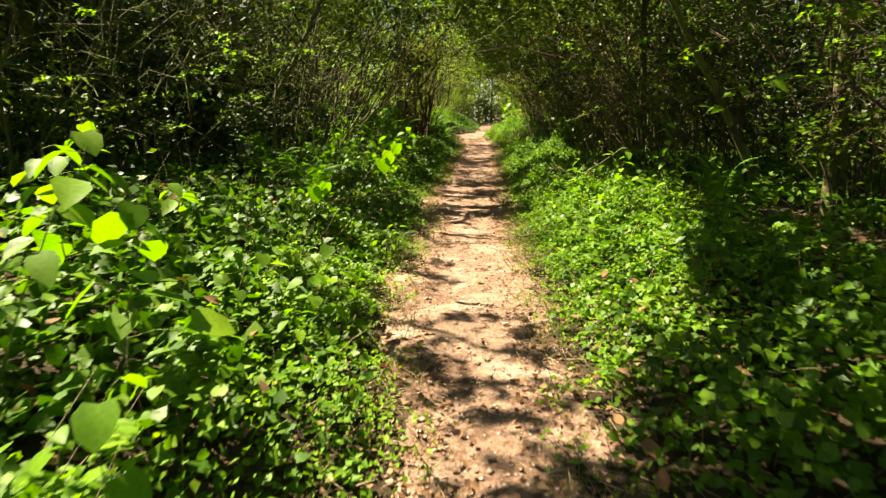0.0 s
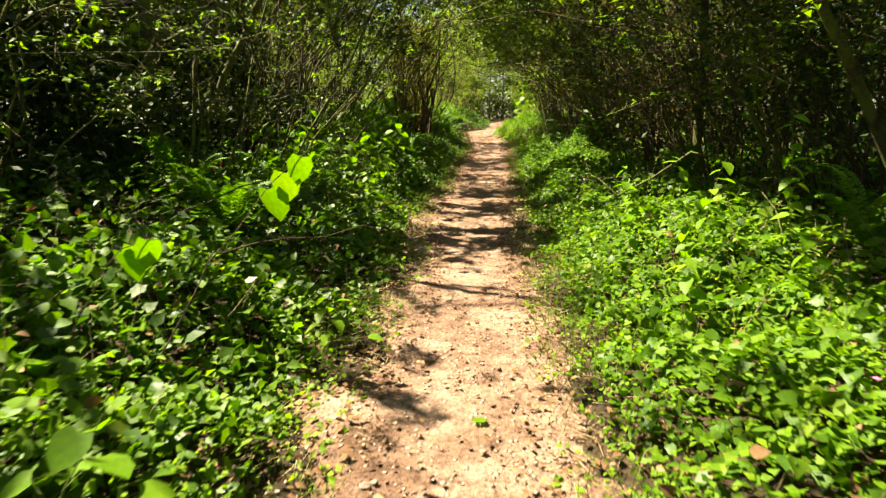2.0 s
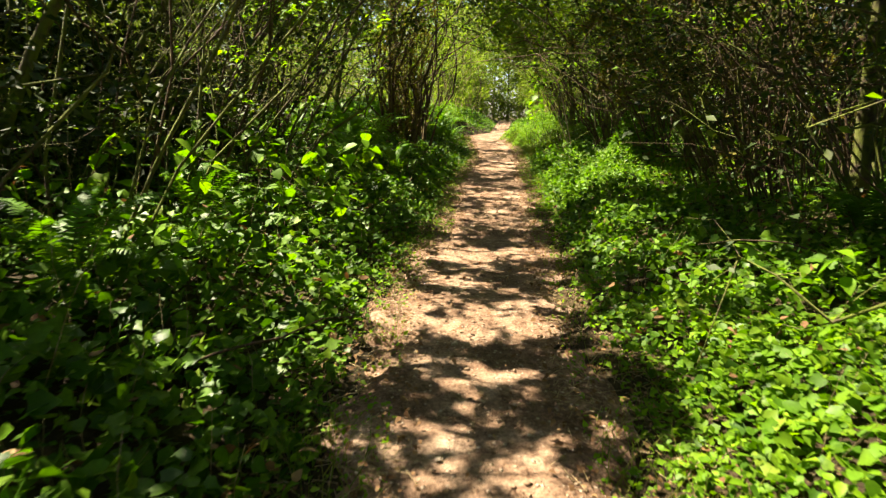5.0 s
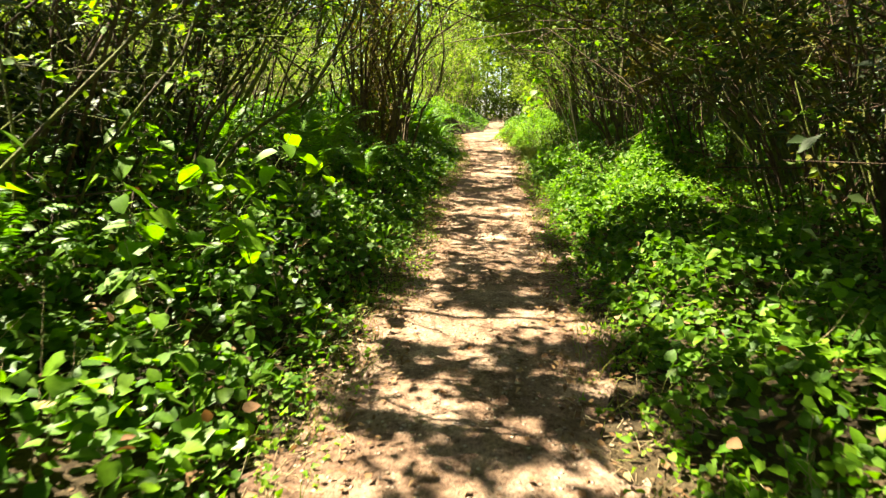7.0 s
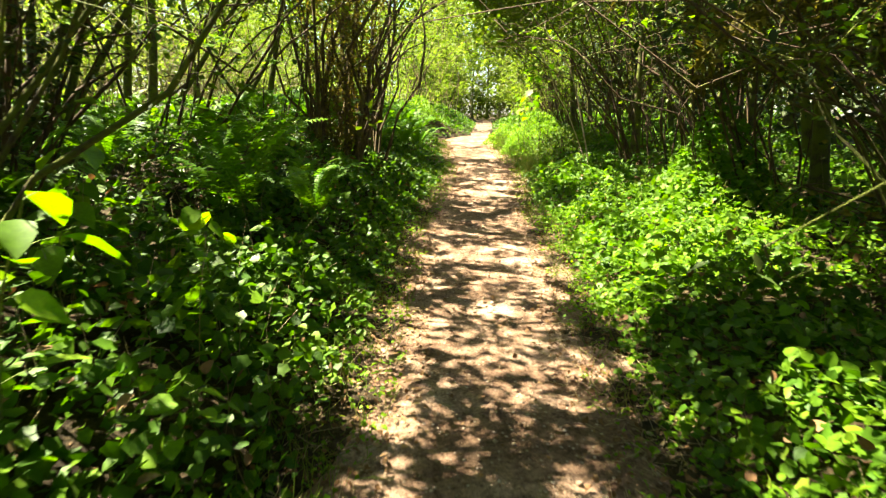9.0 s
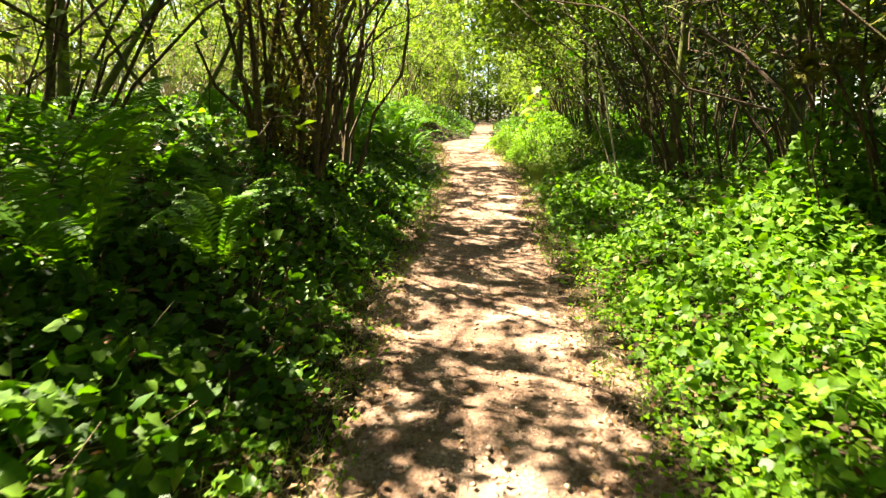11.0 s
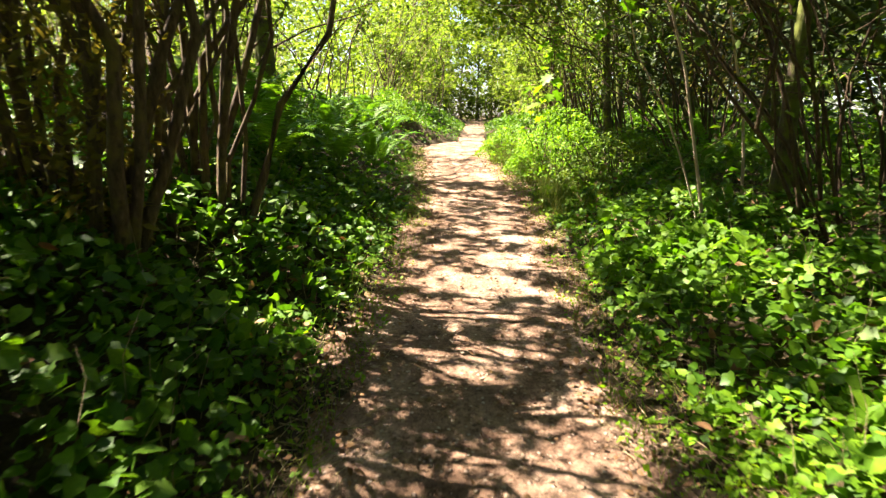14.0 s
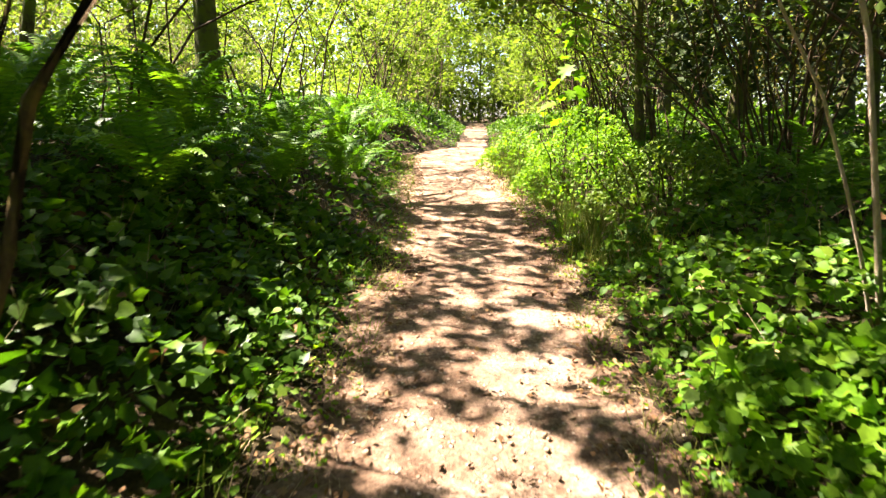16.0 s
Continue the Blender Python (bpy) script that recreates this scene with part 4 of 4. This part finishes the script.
for x, y, h in ((2.85, 7.3, 1.0), (2.3, 7.6, 0.75), (2.05, 7.2, 0.6), (2.55, 6.6, 0.7), (1.9, 8.2, 0.55), (3.2, 6.5, 0.9), (2.2, 8.9, 0.6), (2.9, 9.3, 0.7), (3.3, 8.1, 0.8), (1.75, 6.4, 0.4), (2.45, 10.0, 0.6), (2.75, 5.2, 0.6),
                (3.9, 15.4, 0.7), (2.5, 14.0, 0.6), (2.2, 16.8, 0.6), (2.9, 22.6, 0.7), (2.7, 24.6, 0.5), (3.4, 21.9, 0.6)):
    sapling("herb_stalk", on_ground(x, y), h + 0.22, (RNG.uniform(-0.12, 0.08), RNG.uniform(-0.1, 0.1)), 11, 0.125, "oval", NETTLE, "plant", "herb stalks", side_twigs=False, r=0.004)

# pale bare saplings and the young maple
PALE_LABEL = "thin pale bare sapling with a few fresh leaves"
for x, y, h, lx, ly, n in ((3.86, 24.95, 3.4, -0.8, -0.1, 7), (3.84, 24.98, 2.6, -1.15, -0.05, 8), (4.8, 26.0, 3.4, -0.4, 0.1, 7)):
    sapling("pale_sapling", on_ground(x, y), h, (lx, ly), n, 0.15, "lobed", PALE_LABEL, "sapling", "pale saplings", PALE, 0.021 if h > 3 else 0.013, 0.55)
sapling("young_maple", on_ground(3.55, 31.6), 2.9, (0.0, -0.1), 30, 0.28, "lobed", "young maple with broad yellow-green lobed leaves", "sapling", "", TWIG, 0.02, 0.3)
sapling("young_maple", on_ground(3.5, 33.4), 2.0, (-0.1, -0.1), 20, 0.18, "oval", "young shoot with small yellow-green leaves", "sapling", "", TWIG, 0.012, 0.3)


# ---- ivy heap and rounded bushes ----
def heap(name, x, y, rx, ry, h, n, leaf, shape, mat, label, stems_n=10, point=1.0):
    z = float(ground_z(x, y))
    ob = thing(name, (x, y, z - 0.05), label, "shrub")
    a, d = RNG.uniform(0, 2 * np.pi, n), np.sqrt(RNG.uniform(0, 1, n))
    top = h * (1 - d ** point) * (0.75 + 0.5 * lattice(np.cos(a) * d * 4 + 9, np.sin(a) * d * 4 + 9, 81))
    P = np.stack([np.cos(a) * d * rx, np.sin(a) * d * ry, top * (1 - 0.35 * RNG.uniform(0, 1, n) ** 2) + 0.08], -1)
    part("foliage", leaves(P, leaf * RNG.uniform(0.6, 1.35, n), shape, 0.75, (-0.25, -0.25, 1)), mat, ob)
    b = np.stack([RNG.normal(size=stems_n) * rx * 0.2, RNG.normal(size=stems_n) * ry * 0.2, np.zeros(stems_n)], -1)
    S = stems(b, b * 2.2 + (0, 0, h * 0.9), 6, 0.0, 0.12)
    for i in range(stems_n):
        part("stem", tubes(S[i:i + 1], taper(1, 6, 0.012, 0.005), 4), TWIG, ob)
    return ob


heap("ivy_heap", 4.3, 20.3, 1.15, 1.3, 1.95, 4600, 0.085, IVY_SHAPE, HERB, "tall heap of pale green ivy over a stump", 8, 0.55)
heap("ivy_heap", 3.45, 19.0, 1.3, 1.6, 0.45, 1700, 0.065, IVY_SHAPE, HERB, "low heap of sunlit green ivy", 5, 1.5)
heap("bush", 3.75, 31.0, 1.15, 1.5, 1.15, 5600, 0.058, LITE, YOUNG, "rounded bush with fine light green leaves", 30, 2.2)
heap("bush", 4.3, 28.9, 1.1, 1.2, 0.8, 2600, 0.06, LITE, CROWN, "dark rounded bush with fine leaves", 30, 2.0)
heap("bush", 3.2, 34.5, 0.9, 1.6, 0.7, 2200, 0.06, LITE, YOUNG, "rounded bush with fine light green leaves", 16, 2.0)
heap("ivy_heap", 3.5, 24.2, 1.0, 0.9, 0.4, 1500, 0.072, IVY_SHAPE, HERB, "low heap of sunlit green ivy", 5, 1.5)
heap("bush", -0.2, 38.5, 0.9, 2.0, 0.9, 2000, 0.08, OVATE, YOUNG, "sunlit light green bush beside the trail", 10, 2.0)


# ---- old mossy tree with low drooping limbs ----
mossy = tree("mossy_tree", 5.6, 18.9, 9, 0.16, (0.2, 0), 4, "old tree with low moss-hung branches", first=0.5)
for p, q, r in (((0, 0, 2.2), (-2.5, -0.6, 1.95), 0.05), ((0.05, 0, 2.7), (-2.9, 0.6, 3.0), 0.05), ((0, 0, 1.9), (-1.9, 1.3, 1.7), 0.04), ((0.05, 0, 3.1), (-2.4, -2.2, 2.7), 0.045), ((0, 0, 2.4), (-1.2, -2.6, 1.9), 0.04), ((0, 0, 3.4), (-2.6, -1.2, 3.6), 0.045), ((0, 0, 2.0), (-2.2, 0.2, 2.5), 0.04), ((0, 0, 3.0), (-0.4, -3.2, 2.6), 0.04), ((0, 0, 3.7), (-3.0, 1.4, 3.9), 0.045)):
    S = stems(np.array([p], float), np.array([q], float), 10, 0.12, 0.12)
    limb = part("limb", tubes(S, taper(1, 10, r, 0.012), 6), BARK, mossy, shade_smooth=True)
    b = S[0, RNG.integers(2, 10, 16)]
    tagged(part("twiggery", tubes(stems(b, b + RNG.normal(size=(16, 3)) * 0.35, 5, -0.05, 0.2), taper(16, 5, 0.007, 0.002), 3), TWIG, mossy), kind="stuff")
    n = 700
    b = S[0, RNG.integers(1, 10, n)] + RNG.normal(size=(n, 3)) * (0.05, 0.05, 0.06) - (0, 0, 0.05)
    tagged(part("moss", leaves(b, RNG.uniform(0.05, 0.16, n), LANCE, 0.6, (0, 0.0, 0.0)), MOSS, mossy, "hanging yellow-brown moss"), kind="stuff")
S = stems(np.array([[-0.35, -0.5, 0.45]]), np.array([[-2.3, -0.6, 2.6]]), 10, -0.16, 0.05)
part("limb", tubes(S, taper(1, 10, 0.035, 0.02), 6), BARK, clump, "bowed dark mossy limb", True)

# ---- trail edges: dry grass, litter, stones, twigs ----
def edge_band(n, d0, d1, y0, y1):
    y = RNG.uniform(y0, y1, n)
    side = RNG.choice([-1.0, 1.0], n)
    x = trail_c(y) + side * (np.interp(y, TRAIL_Y, TRAIL_W) / 2 + RNG.uniform(d0, d1, n))
    return x, y


x, y = edge_band(15000, -0.26, 0.36, 0.5, 36)
keep = cloud(x, y, 0.45, 91) > 0.42
x, y = x[keep], y[keep]
b = np.stack([x, y, ground_z(x, y) - 0.02], -1)
blades = stems(b, b + np.stack([RNG.normal(size=len(x)) * 0.07, RNG.normal(size=len(x)) * 0.07, RNG.uniform(0.02, 0.2, len(x))], -1), 3, 0.0, 0.2)
tagged(part("edge_grass", tubes(blades, taper(len(x), 3, 0.0035, 0.0008), 3), GRASS), "sparse straw and green grass at the trail's edge", "grass", kind="stuff")
x = RNG.normal(size=5000) * 0.5 + 2.95
y = RNG.uniform(27, 37, 5000)
b = np.stack([x, y, ground_z(x, y)], -1)[off_trail(x, y)[0] > 0]
blades = stems(b, b + RNG.normal(size=b.shape) * 0.08 + (0, 0, 0.3), 3, 0.0, 0.2)
tagged(part("grass_tussock", tubes(blades, taper(len(b), 3, 0.006, 0.001), 3), GRASS), "pale sunlit grass along the trail", "grass", kind="stuff")

x, y = edge_band(13000, -0.46, 0.40, 0.5, 36)
x2 = RNG.normal(size=800) * 0.5
y2 = RNG.uniform(0.5, 30, 800)
x, y = np.concatenate([x, trail_c(y2) + x2]), np.concatenate([y, y2])
P = np.stack([x, y, ground_z(x, y) + 0.014 + 0.02 * RNG.uniform(0, 1, len(x))], -1)
tagged(part("leaf_litter", leaves(P, RNG.uniform(0.014, 0.06, len(x)), LITE, 0.35), DEAD), "brown dead leaves and crumbs on the ground", "leaves", kind="stuff")


def stone_mesh(seed):
    rng = np.random.default_rng(seed)
    bm = bmesh.new()
    bmesh.ops.create_icosphere(bm, subdivisions=1, radius=1.0)
    for v in bm.verts:
        v.co = v.co * rng.uniform(0.75, 1.15)
        v.co.z *= 0.5
    me = bpy.data.meshes.new("stone")
    bm.to_mesh(me)
    bm.free()
    me.materials.append(STONE)
    return me


STONES = [stone_mesh(i) for i in range(6)]
for i in range(280):
    y = RNG.uniform(1, 28) if i % 3 else RNG.uniform(1, 9)
    half = float(np.interp(y, TRAIL_Y, TRAIL_W)) / 2
    x = float(trail_c(y)) + RNG.uniform(-1.05, 1.05) * half
    st = part("stone", STONES[i % 6], None, trail)
    s = RNG.choice([0.009, 0.013, 0.018, 0.03], p=[0.4, 0.35, 0.19, 0.06]) * RNG.uniform(0.8, 1.2)
    st.location = (x, y, float(np.interp(y, RISE_Y, RISE_Z)) - 0.008 + s * 0.25)
    st.scale = (s, s * RNG.uniform(0.7, 1.3), s)
    st.rotation_euler = (0, 0, RNG.uniform(0, 6))

# loose grit and crumbs trodden into the trail
CRUMB = leaf_material("trail_crumb", [(0.0, (0.11, 0.068, 0.042)), (0.45, (0.23, 0.150, 0.100)), (0.8, (0.36, 0.265, 0.190)), (1.0, (0.50, 0.41, 0.32))], 0.9, 0.0, patch=0.2)
n = 8500
y = 0.8 + 33 * RNG.uniform(0, 1, n) ** 1.15
x = trail_c(y) + RNG.uniform(-1.12, 1.12, n) * np.interp(y, TRAIL_Y, TRAIL_W) / 2
sz = 0.004 + 0.019 * RNG.uniform(0, 1, n) ** 3
T = np.array([(1, 0, 0), (0, 1, 0), (-1, 0, 0), (0, -1, 0), (0, 0, 0.4), (0, 0, -0.5)], float)
F = np.array([(0, 1, 4), (1, 2, 4), (2, 3, 4), (3, 0, 4), (1, 0, 5), (2, 1, 5), (3, 2, 5), (0, 3, 5)])
z = np.interp(y, RISE_Y, RISE_Z) + np.clip(off_trail(x, y)[0], 0, 1) * 0.1 + 0.002
V = np.stack([x, y, z], -1)[:, None] + sz[:, None, None] * T[None] * RNG.uniform(0.6, 1.4, (n, 6, 1))
tagged(part("trail_grit", (V.reshape(-1, 3), (F[None] + (np.arange(n) * 6)[:, None, None]).reshape(-1, 3)), CRUMB), "loose grit, crumbs and pale pebbles on the dirt", "gravel", kind="stuff")

# fallen branches lying in the cover, and a fresh leaf and flower
for x, y, L, a in ((-1.7, 6.6, 1.3, 0.5), (-2.2, 7.4, 1.0, 0.9), (3.4, 11.4, 1.2, 2.7), (-0.6, 25.0, 0.9, 2.6), (-1.1, 9.9, 0.8, 0.2), (3.5, 6.2, 0.9, 2.8)):
    z = float(ground_z(x, y)) + 0.28
    S = stems(np.array([[0, 0, 0.0]]), np.array([[math.cos(a) * L, math.sin(a) * L, 0.12]]), 8, 0.05, 0.1)
    ob = tagged(part("fallen_branch", tubes(S, taper(1, 8, 0.010, 0.004), 5), TWIG, shade_smooth=True), "thin dry fallen branch lying on the ivy", "branch")
    ob.location = (x, y, z)
fresh = tagged(part("fallen_leaf", LEAF_MESHES["round"], None), "single fresh green leaf lying on the dirt", "leaf")
fresh.location, fresh.scale = (0.37, 5.62, 0.012), [0.09] * 3
fl = thing("wild_flower", on_ground(2.05, 5.25, 0.0), "small pink wild flower on a thin stalk", "flower")
part("stalk", tubes(stems(np.zeros((1, 3)), np.array([[0.02, -0.02, 0.42]]), 5, 0, 0.05), taper(1, 5, 0.003, 0.002), 4), STALK, fl)
for i in range(5):
    p = part("petal", LEAF_MESHES["pink"] if "pink" in LEAF_MESHES else LEAF_MESHES.setdefault("pink", mesh_of("petal", *ROUND, PETAL)), None, fl)
    p.location, p.rotation_euler, p.scale = (0.02, -0.02, 0.42), (0.3, 0, i * 2 * math.pi / 5), [0.022] * 3


# ---- fine growth between the leaves: small sunlit herbs, thin stalks, dead leaves ----
tagged(part("small_herbs", join(cover(10000, 1, -0.1, 2.4, 3.4, 11.5, LITE, 0.052, 0.6, 0.5, 0.3, 67), cover(6000, 1, -0.1, 2.6, 16.8, 22.0, LITE, 0.055, 0.6, 0.5, 0.3, 68), cover(5000, -1, -0.1, 1.0, 0.5, 7.0, LITE, 0.05, 0.6, 0.5, 0.4, 69)), YOUNG), "fine light green herbs in the sun", "plants", kind="stuff")
n = 2600
y = RNG.uniform(0.5, 30, n)
side = RNG.choice([-1.0, 1.0], n)
x = trail_c(y) + side * (np.interp(y, TRAIL_Y, TRAIL_W) / 2 + RNG.uniform(0.02, 3.2, n))
b = np.stack([x, y, ground_z(x, y)], -1)
top = np.stack([RNG.normal(size=n) * 0.10, RNG.normal(size=n) * 0.10, cover_top(x, y) * RNG.uniform(0.8, 1.35, n) + 0.03], -1)
tagged(part("thin_stalks", tubes(stems(b, b + top, 4, 0.0, 0.25), taper(n, 4, 0.0032, 0.0015), 3), CANE), "thin dry and reddish stalks among the leaves", "stalks", kind="stuff")
x, y = np.concatenate([scatter(1100, -1, 0.0, 3.0, 0.5, 28, 0.0, 70), scatter(1100, 1, 0.1, 3.0, 0.5, 28, 0.0, 71)], axis=1)
P = np.stack([x, y, ground_z(x, y) + cover_top(x, y) * RNG.uniform(0.5, 1.0, len(x))], -1)
tagged(part("caught_dead_leaves", leaves(P, RNG.uniform(0.04, 0.10, len(x)), OVATE, 0.6), DEAD), "orange-brown dead leaves caught in the ivy", "leaves", kind="stuff")

# straw, twiglets and small seedlings along both edges of the trail
STRAW = bark_material("dry_straw", [(0.25, (0.20, 0.14, 0.07)), (0.6, (0.44, 0.34, 0.19)), (0.8, (0.60, 0.50, 0.31))], 0.0)
x, y = edge_band(9500, -0.42, 0.40, 0.5, 37)
keep = cloud(x, y, 0.5, 95) > 0.3
x, y = x[keep], y[keep]
a, L = RNG.uniform(0, 2 * np.pi, len(x)), RNG.uniform(0.03, 0.16, len(x))
z = np.interp(y, RISE_Y, RISE_Z) + np.clip(off_trail(x, y)[0], 0, 1) * 0.12 + RNG.uniform(0.004, 0.04, len(x))
b = np.stack([x, y, z], -1)
e = b + np.stack([np.cos(a) * L, np.sin(a) * L, RNG.uniform(-0.01, 0.03, len(x))], -1)
tagged(part("straw_litter", tubes(stems(b, e, 2, 0, 0), taper(len(x), 2, 0.0028, 0.0018), 3), STRAW), "pale dry straw and twiglets at the trail's edge", "straw", kind="stuff")
x, y = edge_band(15000, -0.30, 0.38, 0.5, 37)
keep = cloud(x, y, 0.4, 96) > 0.35
x, y = x[keep], y[keep]
P = np.stack([x, y, np.interp(y, RISE_Y, RISE_Z) + RNG.uniform(0.01, 0.12, len(x)) * smooth(-0.25, 0.1, off_trail(x, y)[0]) + 0.008], -1)
tagged(part("edge_seedlings", leaves(P, RNG.uniform(0.024, 0.058, len(x)), LITE, 0.5), YOUNG), "tiny yellow-green seedlings at the trail's edge", "plants", kind="stuff")

# short mossy log lying on the bank
S = stems(np.zeros((1, 3)), np.array([[0.42, 0.30, 0.10]]), 7, 0.0, 0.04)
rr = taper(1, 7, 0.055, 0.045)
rr[:, [0, -1]] *= (0.35, 0.3)
log = tagged(part("mossy_log", tubes(S, rr, 9), BARK, shade_smooth=True), "short mossy log lying on the ivy bank", "log")
log.location = (-1.35, 20.1, float(ground_z(-1.35, 20.1)) + 0.16)
